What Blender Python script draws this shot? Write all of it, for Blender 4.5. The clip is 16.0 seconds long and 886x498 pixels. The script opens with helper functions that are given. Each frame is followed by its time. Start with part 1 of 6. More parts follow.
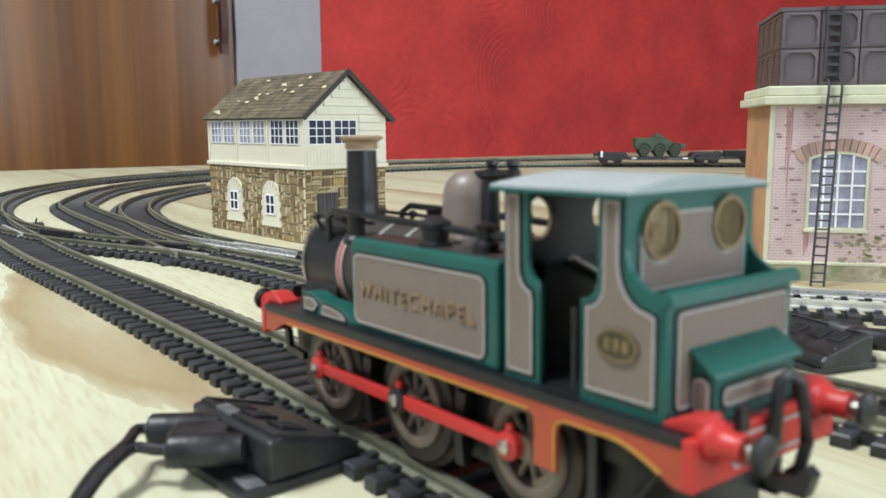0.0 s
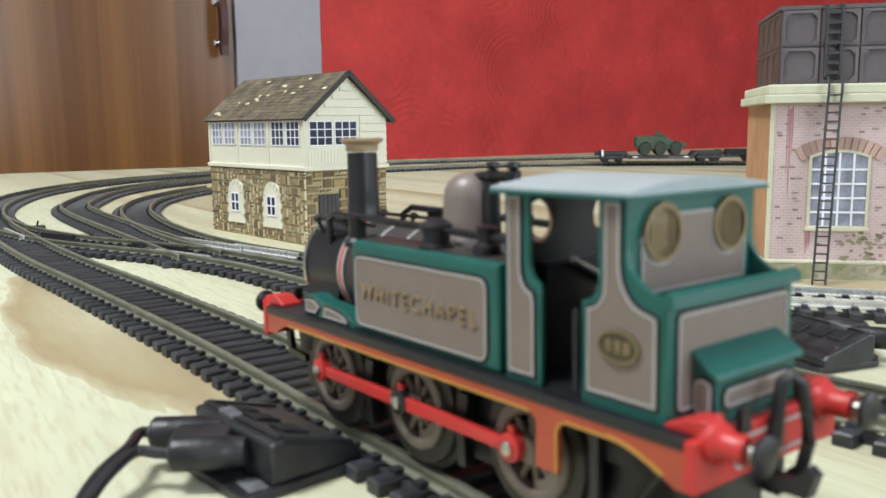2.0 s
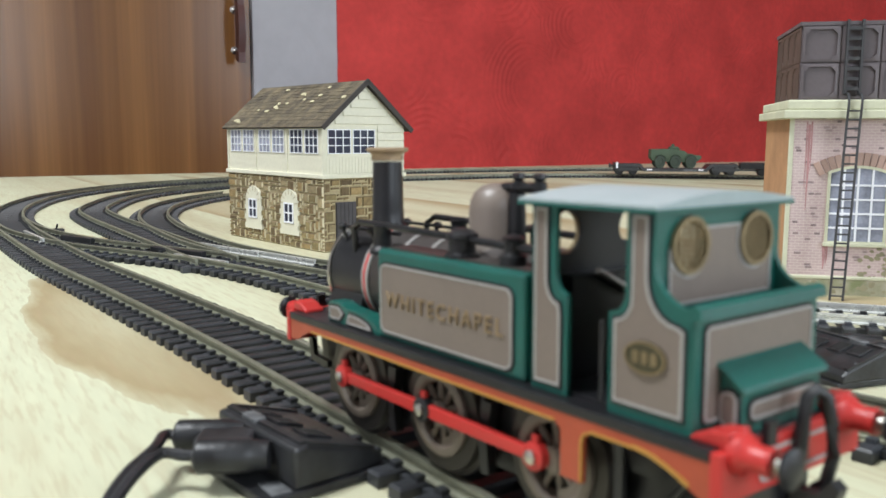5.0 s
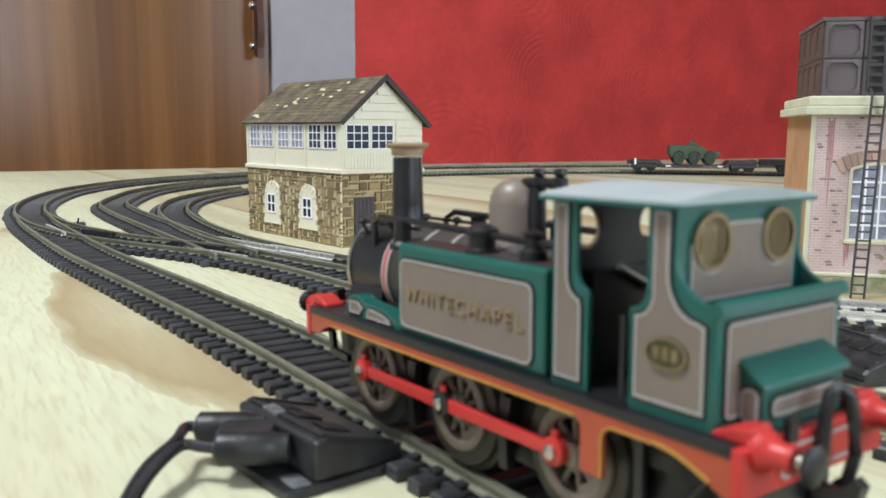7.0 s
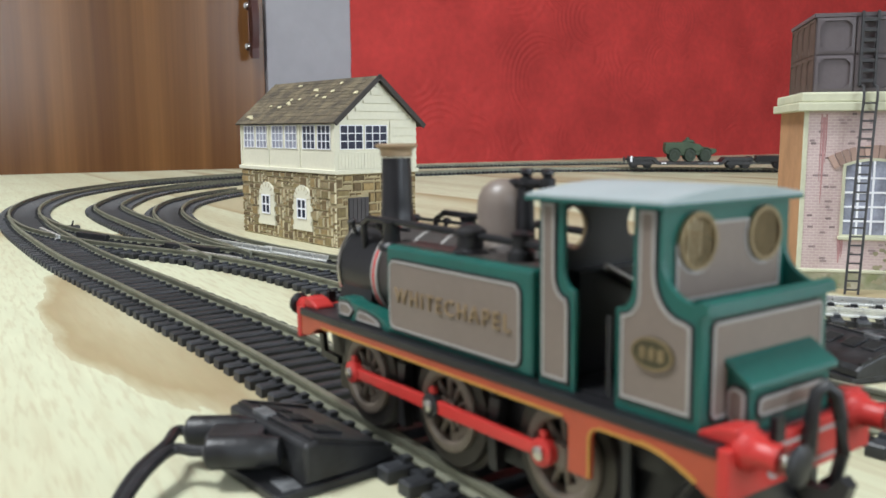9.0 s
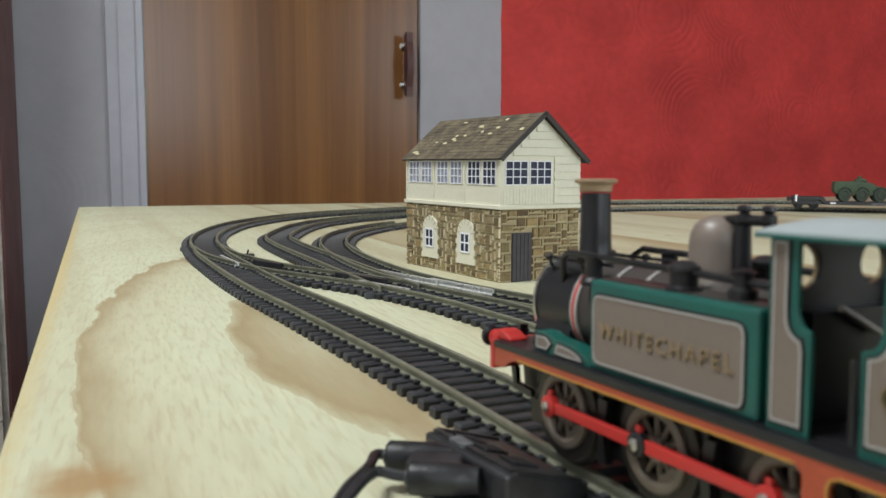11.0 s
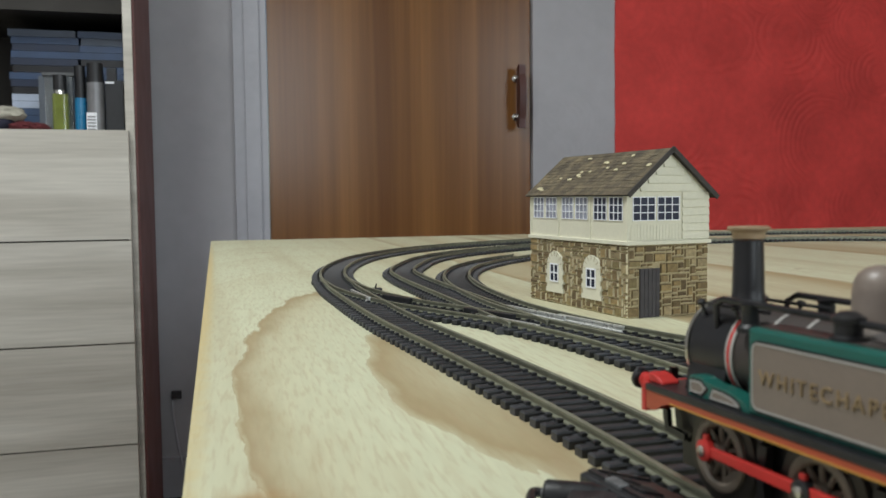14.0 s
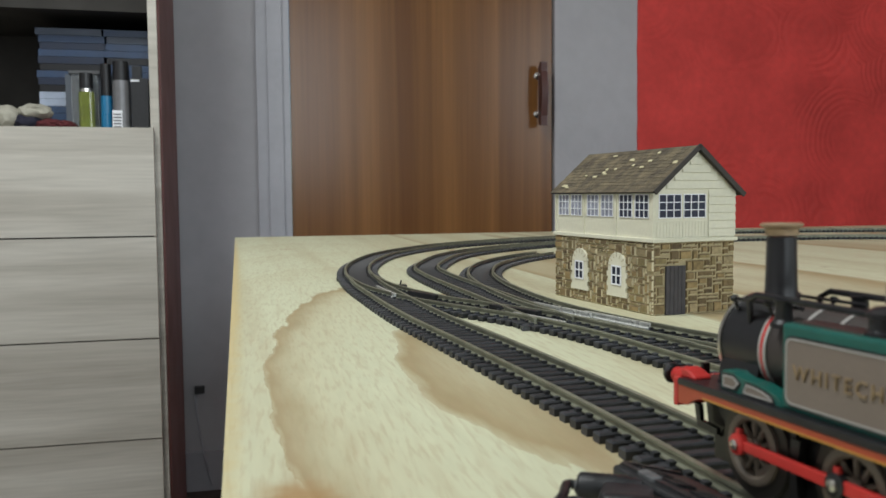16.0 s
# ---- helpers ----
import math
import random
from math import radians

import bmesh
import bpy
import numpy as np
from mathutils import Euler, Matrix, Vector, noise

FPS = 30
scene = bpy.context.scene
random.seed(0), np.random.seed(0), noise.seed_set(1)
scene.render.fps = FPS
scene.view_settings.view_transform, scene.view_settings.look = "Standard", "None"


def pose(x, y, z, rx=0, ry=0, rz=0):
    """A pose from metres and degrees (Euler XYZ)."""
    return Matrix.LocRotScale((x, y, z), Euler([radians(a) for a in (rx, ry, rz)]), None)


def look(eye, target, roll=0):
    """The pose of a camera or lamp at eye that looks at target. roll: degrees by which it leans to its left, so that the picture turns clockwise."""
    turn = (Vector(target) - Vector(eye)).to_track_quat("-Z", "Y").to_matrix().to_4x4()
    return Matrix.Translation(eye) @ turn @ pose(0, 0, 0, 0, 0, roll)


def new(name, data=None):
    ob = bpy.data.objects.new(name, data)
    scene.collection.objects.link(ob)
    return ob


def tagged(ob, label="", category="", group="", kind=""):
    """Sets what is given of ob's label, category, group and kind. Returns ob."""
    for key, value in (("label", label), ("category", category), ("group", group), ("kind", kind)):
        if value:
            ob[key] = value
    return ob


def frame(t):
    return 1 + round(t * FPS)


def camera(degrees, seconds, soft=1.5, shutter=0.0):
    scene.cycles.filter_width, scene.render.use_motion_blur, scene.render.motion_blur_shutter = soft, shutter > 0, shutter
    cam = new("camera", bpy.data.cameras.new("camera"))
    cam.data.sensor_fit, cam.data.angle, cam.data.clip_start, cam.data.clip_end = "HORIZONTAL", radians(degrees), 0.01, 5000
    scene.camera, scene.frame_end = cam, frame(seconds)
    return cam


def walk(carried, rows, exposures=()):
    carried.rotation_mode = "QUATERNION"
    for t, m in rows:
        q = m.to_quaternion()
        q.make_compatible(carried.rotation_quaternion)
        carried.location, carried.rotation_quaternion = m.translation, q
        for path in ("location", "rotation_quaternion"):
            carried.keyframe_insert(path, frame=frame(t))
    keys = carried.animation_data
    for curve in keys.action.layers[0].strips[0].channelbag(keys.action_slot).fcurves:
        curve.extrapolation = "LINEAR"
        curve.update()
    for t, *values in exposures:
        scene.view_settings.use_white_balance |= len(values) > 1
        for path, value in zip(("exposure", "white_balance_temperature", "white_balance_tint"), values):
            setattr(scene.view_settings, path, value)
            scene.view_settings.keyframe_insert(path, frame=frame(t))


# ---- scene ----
# The camera and its walk: seconds, eye x y z, yaw, pitch, roll.
cam = camera(55.4, 16.0)
cam.data.dof.use_dof, cam.data.dof.focus_distance, cam.data.dof.aperture_fstop = True, 0.40, 40.0
ROWS = [
    (0.0, -0.00189, 0.00009, 0.05513, -34.09, -8.28, 0.23),
    (0.5, -0.00135, 0.00026, 0.05504, -34.18, -8.55, 0.43),
    (1.0, -0.00131, 0.00017, 0.05504, -34.25, -8.49, 0.37),
    (1.5, -0.00100, 0.00001, 0.05519, -34.27, -8.71, 0.79),
    (2.0, -0.00189, 0.00001, 0.05548, -34.05, -8.30, 0.59),
    (2.5, -0.00144, -0.00029, 0.05552, -34.48, -8.05, 0.48),
    (3.0, -0.00183, -0.00027, 0.05568, -34.35, -7.72, 0.24),
    (3.5, -0.00212, -0.00030, 0.05575, -34.23, -7.50, 0.23),
    (4.0, -0.00298, -0.00028, 0.05568, -34.03, -7.44, -0.01),
    (6.5, -0.00506, 0.00027, 0.05571, -32.00, -8.04, -0.22),
    (7.0, -0.00502, -0.00007, 0.05564, -31.99, -7.96, -0.37),
    (7.5, -0.00540, -0.00036, 0.05564, -31.88, -7.96, -0.37),
    (8.0, -0.00481, -0.00030, 0.05575, -32.07, -7.82, -0.29),
    (8.5, -0.00337, -0.00093, 0.05593, -32.66, -8.06, 0.11),
    (11.0, -0.01282, 0.00314, 0.05561, -22.48, -5.59, -0.22),
    (11.5, -0.01767, 0.00232, 0.05770, -18.99, -3.96, -0.65),
    (12.0, -0.02100, 0.00034, 0.05886, -16.90, -3.40, -0.51),
    (12.5, -0.02216, -0.00017, 0.05958, -15.92, -2.97, -0.24),
    (13.0, -0.02236, -0.00086, 0.05951, -15.66, -3.11, 0.08),
    (13.5, -0.02243, -0.00125, 0.05938, -15.52, -3.53, 0.41),
    (14.0, -0.02310, -0.00131, 0.05936, -15.05, -3.56, 0.51),
    (14.5, -0.02312, -0.00158, 0.05949, -15.10, -3.75, 0.55),
    (15.0, -0.02271, -0.00155, 0.05901, -15.22, -3.80, 0.57),
    (15.5, -0.02395, -0.00200, 0.05886, -14.78, -3.69, 0.20),
    (16.0, -0.02664, -0.00335, 0.05926, -13.68, -3.73, 0.43),
]
EXPOSURES = [(0.0, 0.0, 6180, 10), (8.7, -0.06, 6180, 10), (10.8, -0.36, 6350, 9), (12.5, -0.56, 6400, 7), (16.0, -0.58, 6400, 7)]
walk(cam, [(t, pose(x, y, z, 90 + pitch, roll, yaw)) for t, x, y, z, yaw, pitch, roll in ROWS], EXPOSURES)

# Light: daylight from the window behind the camera, a ceiling lamp, an added fill.
world = bpy.data.worlds.new("room_daylight")
scene.world = world
world.use_nodes = True
sky = world.node_tree.nodes.new("ShaderNodeTexSky")
sky.sky_type, sky.sun_disc = "NISHITA", False
sky.sun_elevation, sky.sun_rotation = radians(35), radians(200)
world.node_tree.links.new(sky.outputs[0], world.node_tree.nodes["Background"].inputs[0])
world.node_tree.nodes["Background"].inputs[1].default_value = 0.12


def area_lamp(name, m, sx, sy, watts, colour):
    data = bpy.data.lights.new(name, "AREA")
    data.shape, data.size, data.size_y, data.energy, data.color = "RECTANGLE", sx, sy, watts, colour
    ob = new(name, data)
    ob.matrix_world = m
    return ob


area_lamp("window_and_fill_light", look((0.34, -2.14, 0.85), (0.34, 0.0, 0.7)), 1.0, 1.3, 36, (0.88, 0.95, 1.0))
# Added fill for the red wall's right end; no window is known there.
area_lamp("window_and_fill_light", look((2.75, -2.14, 0.85), (2.55, 0.0, 0.75)), 1.4, 1.3, 40, (0.88, 0.95, 1.0))
area_lamp("ceiling_lamp_light", look((-0.65, 0.40, 1.62), (-0.65, 0.40, 0.0)), 0.5, 0.5, 46, (0.955, 0.972, 0.955))


# ---- materials ----
def material(name, colour, rough=0.5, metal=0.0, vary=0.0, scale=20.0, bump=0.0, bump_scale=200.0, second=None, stretch=(1, 1, 1), random=0.0, spec=0.5, coat=0.0, amount=1.0):
    """A surface with a base colour broken up at two scales, and fine relief. second: a colour that stains mix in."""
    m = bpy.data.materials.new(name)
    m.use_nodes = True
    nt = m.node_tree
    n, link = nt.nodes, nt.links.new
    b = n["Principled BSDF"]
    b.inputs["Roughness"].default_value, b.inputs["Metallic"].default_value = rough, metal
    b.inputs["Specular IOR Level"].default_value = spec
    b.inputs["Coat Weight"].default_value = coat
    tc = n.new("ShaderNodeTexCoord")
    mp = n.new("ShaderNodeMapping")
    mp.inputs["Scale"].default_value = stretch
    link(tc.outputs["Object"], mp.inputs[0])
    c = (*colour, 1)
    out = None
    if second or vary:
        big = n.new("ShaderNodeTexNoise")
        big.inputs["Scale"].default_value, big.inputs["Detail"].default_value = scale, 5
        link(mp.outputs[0], big.inputs["Vector"])
        ramp = n.new("ShaderNodeValToRGB")
        ramp.color_ramp.elements[0].position, ramp.color_ramp.elements[1].position = 0.35, 0.68
        s = second or [v * (1 - vary) for v in colour]
        ramp.color_ramp.elements[0].color, ramp.color_ramp.elements[1].color = c, (*s, 1)
        link(big.outputs["Fac"], ramp.inputs[0])
        fine = n.new("ShaderNodeTexNoise")
        fine.inputs["Scale"].default_value, fine.inputs["Detail"].default_value = scale * 9, 3
        link(mp.outputs[0], fine.inputs["Vector"])
        mul = n.new("ShaderNodeMapRange")
        mul.inputs["To Min"].default_value, mul.inputs["To Max"].default_value = 1 - 0.5 * max(vary, 0.15) * amount, 1 + 0.5 * max(vary, 0.15) * amount
        link(fine.outputs["Fac"], mul.inputs[0])
        mix = n.new("ShaderNodeMix")
        mix.data_type, mix.blend_type = "RGBA", "MULTIPLY"
        mix.inputs["Factor"].default_value = 1
        link(ramp.outputs[0], mix.inputs["A"])
        link(mul.outputs[0], mix.inputs["B"])
        out = mix.outputs["Result"]
        if random:
            info = n.new("ShaderNodeObjectInfo")
            r2 = n.new("ShaderNodeMapRange")
            r2.inputs["To Min"].default_value, r2.inputs["To Max"].default_value = 1 - random, 1 + random
            link(info.outputs["Random"], r2.inputs[0])
            mix2 = n.new("ShaderNodeMix")
            mix2.data_type, mix2.blend_type = "RGBA", "MULTIPLY"
            mix2.inputs["Factor"].default_value = 1
            link(out, mix2.inputs["A"])
            link(r2.outputs[0], mix2.inputs["B"])
            out = mix2.outputs["Result"]
        link(out, b.inputs["Base Color"])
        rr = n.new("ShaderNodeMapRange")
        rr.inputs["To Min"].default_value, rr.inputs["To Max"].default_value = max(0.02, rough - 0.1), min(1, rough + 0.1)
        link(big.outputs["Fac"], rr.inputs[0])
        link(rr.outputs[0], b.inputs["Roughness"])
    else:
        b.inputs["Base Color"].default_value = c
    if bump:
        tex = n.new("ShaderNodeTexNoise")
        tex.inputs["Scale"].default_value, tex.inputs["Detail"].default_value = bump_scale, 4
        link(mp.outputs[0], tex.inputs["Vector"])
        bp = n.new("ShaderNodeBump")
        bp.inputs["Strength"].default_value, bp.inputs["Distance"].default_value = min(1, bump), 0.0006
        link(tex.outputs["Fac"], bp.inputs["Height"])
        link(bp.outputs[0], b.inputs["Normal"])
    return m


# ---- mesh helpers ----
MM = 0.001


def part(name, bm, mat, parent=None, label="", scale=1.0, smooth=False, at=None, bevel=0.0, kind=""):
    """Links a bmesh as one mesh object under a thing or a part."""
    if scale != 1.0:
        bmesh.ops.scale(bm, vec=(scale,) * 3, verts=bm.verts)
    if bevel:
        edges = [e for e in bm.edges if len(e.link_faces) == 2 and e.calc_face_angle() > 0.6]
        bmesh.ops.bevel(bm, geom=edges, offset=bevel, segments=2, affect="EDGES", profile=0.5, clamp_overlap=True)
    bmesh.ops.recalc_face_normals(bm, faces=bm.faces)
    me = bpy.data.meshes.new(name)
    if smooth:
        for f in bm.faces:
            f.smooth = True
        for e in bm.edges:
            if len(e.link_faces) == 2 and e.calc_face_angle() > 0.7:
                e.smooth = False
    bm.to_mesh(me)
    bm.free()
    for m in mat if isinstance(mat, (list, tuple)) else [mat]:
        me.materials.append(m)
    ob = new(name, me)
    if at is not None:
        ob.matrix_basis = at
    if parent is not None:
        ob.parent = parent
    return tagged(ob, label, kind=kind)


def thing(name, label, category, at=None, group="", kind=""):
    ob = new(name)
    ob.empty_display_size = 0.01
    if at is not None:
        ob.matrix_basis = at
    return tagged(ob, label, category, group, kind)


def share(name, mesh, parent, m):
    ob = new(name, mesh)
    ob.matrix_basis = m
    ob.parent = parent
    return ob


def box(bm, x0, x1, y0, y1, z0, z1, mi=0):
    v = [bm.verts.new((x, y, z)) for z in (z0, z1) for x, y in ((x0, y0), (x1, y0), (x1, y1), (x0, y1))]
    for q in ((3, 2, 1, 0), (4, 5, 6, 7), (0, 1, 5, 4), (1, 2, 6, 5), (2, 3, 7, 6), (3, 0, 4, 7)):
        f = bm.faces.new([v[i] for i in q])
        f.material_index = mi
    return bm


def boxed(*a):
    return box(bmesh.new(), *a)


def tube(bm, p, q, r, r2=None, seg=16, caps=True):
    """A round bar or cone from p to q."""
    p, q = Vector(p), Vector(q)
    d = q - p
    turn = d.to_track_quat("Z", "Y").to_matrix().to_4x4()
    m = Matrix.Translation((p + q) / 2) @ turn
    bmesh.ops.create_cone(bm, cap_ends=caps, segments=seg, radius1=r, radius2=r if r2 is None else r2, depth=d.length, matrix=m)
    return bm


def lathe(bm, profile, origin=(0, 0, 0), axis=(0, 0, 1), seg=24, closed=False):
    """Turns a profile of (radius, height) round an axis through origin."""
    turn = Matrix.Translation(origin) @ Vector(axis).to_track_quat("Z", "Y").to_matrix().to_4x4()
    rings = []
    for r, h in profile:
        if r < 1e-9:
            rings.append([bm.verts.new(turn @ Vector((0, 0, h)))])
        else:
            rings.append([bm.verts.new(turn @ Vector((r * math.cos(2 * math.pi * i / seg), r * math.sin(2 * math.pi * i / seg), h))) for i in range(seg)])
    pairs = list(zip(rings, rings[1:])) + ([(rings[-1], rings[0])] if closed else [])
    for a, b in pairs:
        for i in range(seg):
            j = (i + 1) % seg
            q = [a[i % len(a)], a[j % len(a)], b[j % len(b)], b[i % len(b)]]
            u = []
            for w in q:
                if w not in u:
                    u.append(w)
            if len(u) > 2:
                bm.faces.new(u)
    if not closed:
        for r in (rings[0], rings[-1]):
            if len(r) > 2:
                bm.faces.new(r)
    return bm


def slab(bm, pts, lo, hi, plane="xz"):
    """A flat plate: an outline in a plane, given thickness along the third axis from lo to hi."""
    def at(p, w):
        return {"xz": (p[0], w, p[1]), "yz": (w, p[0], p[1]), "xy": (p[0], p[1], w)}[plane]
    a, b = [bm.verts.new(at(p, lo)) for p in pts], [bm.verts.new(at(p, hi)) for p in pts]
    bm.faces.new(a)
    bm.faces.new(b[::-1])
    for i in range(len(pts)):
        j = (i + 1) % len(pts)
        bm.faces.new((a[i], b[i], b[j], a[j]))
    return bm


def ring_slab(bm, outer, inner, lo, hi, plane="xz"):
    """A plate frame between two outlines with the same number of points."""
    def at(p, w):
        return {"xz": (p[0], w, p[1]), "yz": (w, p[0], p[1]), "xy": (p[0], p[1], w)}[plane]
    rows = [[bm.verts.new(at(p, w)) for p in pts] for pts, w in ((outer, lo), (inner, lo), (inner, hi), (outer, hi))]
    n = len(outer)
    for r in range(4):
        a, b = rows[r], rows[(r + 1) % 4]
        for i in range(n):
            j = (i + 1) % n
            bm.faces.new((a[i], a[j], b[j], b[i]))
    return bm


def arc(cx, cy, r, a0, a1, n):
    return [(cx + r * math.cos(radians(a0 + (a1 - a0) * i / n)), cy + r * math.sin(radians(a0 + (a1 - a0) * i / n))) for i in range(n + 1)]


def rounded(x0, x1, y0, y1, r, n=4):
    return arc(x1 - r, y1 - r, r, 0, 90, n) + arc(x0 + r, y1 - r, r, 90, 180, n) + arc(x0 + r, y0 + r, r, 180, 270, n) + arc(x1 - r, y0 + r, r, 270, 360, n)


def inset(pts, d):
    """An outline drawn in by d (for outlines that run anticlockwise)."""
    out, n = [], len(pts)
    for i in range(n):
        a, b, c = Vector(pts[i - 1]), Vector(pts[i]), Vector(pts[(i + 1) % n])
        u, w = (b - a), (c - b)
        if u.length < 1e-9 or w.length < 1e-9:
            out.append(tuple(b))
            continue
        n1, n2 = Vector((-u.y, u.x)).normalized(), Vector((-w.y, w.x)).normalized()
        k = n1 + n2
        k = k / max(0.3, k.length_squared / 2)
        out.append(tuple(b + k * d))
    return out


def sweep(bm, path, section, closed_section=True):
    """Sweeps a section of (side, up) along a path of 3D points."""
    path = [Vector(p) for p in path]
    rings = []
    for i, p in enumerate(path):
        d = (path[min(i + 1, len(path) - 1)] - path[max(i - 1, 0)]).normalized()
        side = d.cross(Vector((0, 0, 1)))
        side = side.normalized() if side.length > 1e-6 else Vector((1, 0, 0))
        up = side.cross(d).normalized()
        rings.append([bm.verts.new(p + side * s + up * u) for s, u in section])
    n = len(section)
    for a, b in zip(rings, rings[1:]):
        for i in range(n):
            j = (i + 1) % n
            bm.faces.new((a[i], a[j], b[j], b[i]))
    bm.faces.new(rings[0])
    bm.faces.new(rings[-1][::-1])
    return bm


def smooth_path(points, step):
    """Even points along a smooth curve through the given ones (x, y)."""
    p = [Vector(q) for q in points]
    fine = []
    for i in range(len(p) - 1):
        a, b, c, d = p[max(i - 1, 0)], p[i], p[i + 1], p[min(i + 2, len(p) - 1)]
        for k in range(24):
            t = k / 24
            fine.append(0.5 * (2 * b + (c - a) * t + (2 * a - 5 * b + 4 * c - d) * t * t + (3 * b - 3 * c + d - a) * t ** 3))
    fine.append(p[-1])
    out, left = [fine[0]], step
    for a, b in zip(fine, fine[1:]):
        seg = (b - a).length
        while seg >= left and seg > 0:
            a = a + (b - a) * (left / seg)
            out.append(a)
            seg -= left
            left = step
        left -= seg
    return out


# ---- materials of the room ----
def veneer(name, light, dark, along, scale, rough):
    """Straight-grained veneer: streaks of uneven width and fine pores."""
    m = bpy.data.materials.new(name)
    m.use_nodes = True
    n, link = m.node_tree.nodes, m.node_tree.links.new
    b = n["Principled BSDF"]
    tc, mp = n.new("ShaderNodeTexCoord"), n.new("ShaderNodeMapping")
    mp.inputs["Scale"].default_value = along
    link(tc.outputs["Object"], mp.inputs[0])
    facs = []
    for k, (sc, det) in enumerate(((scale * 0.25, 2), (scale, 4), (scale * 7, 3))):
        t = n.new("ShaderNodeTexNoise")
        t.inputs["Scale"].default_value, t.inputs["Detail"].default_value = sc, det
        t.inputs["Distortion"].default_value = 0.5 if k < 2 else 0.0
        link(mp.outputs[0], t.inputs["Vector"])
        facs.append(t.outputs["Fac"])
    a = n.new("ShaderNodeMath")
    a.operation = "MULTIPLY_ADD"
    a.inputs[1].default_value = 0.55
    link(facs[0], a.inputs[0])
    c = n.new("ShaderNodeMath")
    c.operation = "MULTIPLY"
    c.inputs[1].default_value = 0.45
    link(facs[1], c.inputs[0])
    link(c.outputs[0], a.inputs[2])
    ramp = n.new("ShaderNodeValToRGB")
    e = ramp.color_ramp.elements
    e[0].position, e[1].position = 0.40, 0.60
    e[0].color, e[1].color = (*dark, 1), (*light, 1)
    link(a.outputs[0], ramp.inputs[0])
    mr = n.new("ShaderNodeMapRange")
    mr.inputs["To Min"].default_value, mr.inputs["To Max"].default_value = 0.80, 1.18
    link(facs[2], mr.inputs[0])
    mx = n.new("ShaderNodeMix")
    mx.data_type, mx.blend_type = "RGBA", "MULTIPLY"
    mx.inputs["Factor"].default_value = 1
    link(ramp.outputs[0], mx.inputs["A"])
    link(mr.outputs[0], mx.inputs["B"])
    link(mx.outputs["Result"], b.inputs["Base Color"])
    b.inputs["Roughness"].default_value, b.inputs["Specular IOR Level"].default_value = rough, 0.35
    return m


def plywood():
    """Rotary-cut pine plywood: cathedral figure with hard and soft edges, streaks, flecks and a few knots."""
    m = bpy.data.materials.new("pale_pine_plywood")
    m.use_nodes = True
    n, link = m.node_tree.nodes, m.node_tree.links.new
    b = n["Principled BSDF"]
    tc = n.new("ShaderNodeTexCoord")

    def tex(scale, stretch, detail, dist=0.0, offset=(0, 0, 0)):
        mp = n.new("ShaderNodeMapping")
        mp.inputs["Scale"].default_value, mp.inputs["Location"].default_value = stretch, offset
        link(tc.outputs["Object"], mp.inputs[0])
        t = n.new("ShaderNodeTexNoise")
        t.inputs["Scale"].default_value, t.inputs["Detail"].default_value, t.inputs["Distortion"].default_value = scale, detail, dist
        link(mp.outputs[0], t.inputs["Vector"])
        return t.outputs["Fac"]

    def math_node(op, a, v=None, other=None):
        q = n.new("ShaderNodeMath")
        q.operation = op
        link(a, q.inputs[0])
        if v is not None:
            q.inputs[1].default_value = v
        if other is not None:
            link(other, q.inputs[1])
        return q.outputs[0]

    def mixed(fac, a, colour, op="MIX"):
        q = n.new("ShaderNodeMix")
        q.data_type, q.blend_type = "RGBA", op
        link(fac, q.inputs["Factor"])
        link(a, q.inputs["A"])
        q.inputs["B"].default_value = (*colour, 1)
        return q.outputs["Result"]

    # Nested arches over a centre near the left edge, running out into straight grain.
    arch = n.new("ShaderNodeMapping")
    arch.inputs["Scale"].default_value, arch.inputs["Location"].default_value = (1 / 0.072, 1 / 0.29, 0), (-0.05 / 0.072, -0.26 / 0.29, 0)
    link(tc.outputs["Object"], arch.inputs[0])
    size = n.new("ShaderNodeVectorMath")
    size.operation = "LENGTH"
    link(arch.outputs[0], size.inputs[0])
    wob = math_node("MULTIPLY", tex(9, (1, 0.45, 1), 2.0, 0.0), 0.75)
    fine_wob = math_node("MULTIPLY", tex(110, (1, 0.22, 1), 5.0, 0.0), 0.30)
    rings = math_node("ADD", math_node("ADD", math_node("MULTIPLY", size.outputs["Value"], 1.7), None, wob), None, fine_wob)
    ringed = math_node("ADD", rings, -0.12)
    # The outer arch is only a thin line; the inner one a broad tan field with a hard edge.
    thin = n.new("ShaderNodeMapRange")
    thin.inputs["From Min"].default_value, thin.inputs["From Max"].default_value = 0.99, 1.01
    thin.inputs["To Min"].default_value, thin.inputs["To Max"].default_value = 0.75, 2.2
    link(ringed, thin.inputs[0])
    past = n.new("ShaderNodeMapRange")
    past.inputs["From Min"].default_value, past.inputs["From Max"].default_value = 1.995, 2.005
    past.inputs["To Min"].default_value, past.inputs["To Max"].default_value = 1.0, 0.35
    link(ringed, past.inputs[0])
    near_figure = math_node("MULTIPLY", math_node("POWER", math_node("FRACT", ringed), None, thin.outputs[0]), None, past.outputs[0])
    far_figure = math_node("FRACT", math_node("MULTIPLY", tex(7.5, (1, 0.05, 1), 1.5, 0.2, (0.31, 0.12, 0)), 6.0))
    sx = n.new("ShaderNodeSeparateXYZ")
    link(tc.outputs["Object"], sx.inputs[0])
    side = n.new("ShaderNodeMapRange")
    side.inputs["From Min"].default_value, side.inputs["From Max"].default_value = 0.10, 0.16
    link(sx.outputs[0], side.inputs[0])
    pick = n.new("ShaderNodeMix")
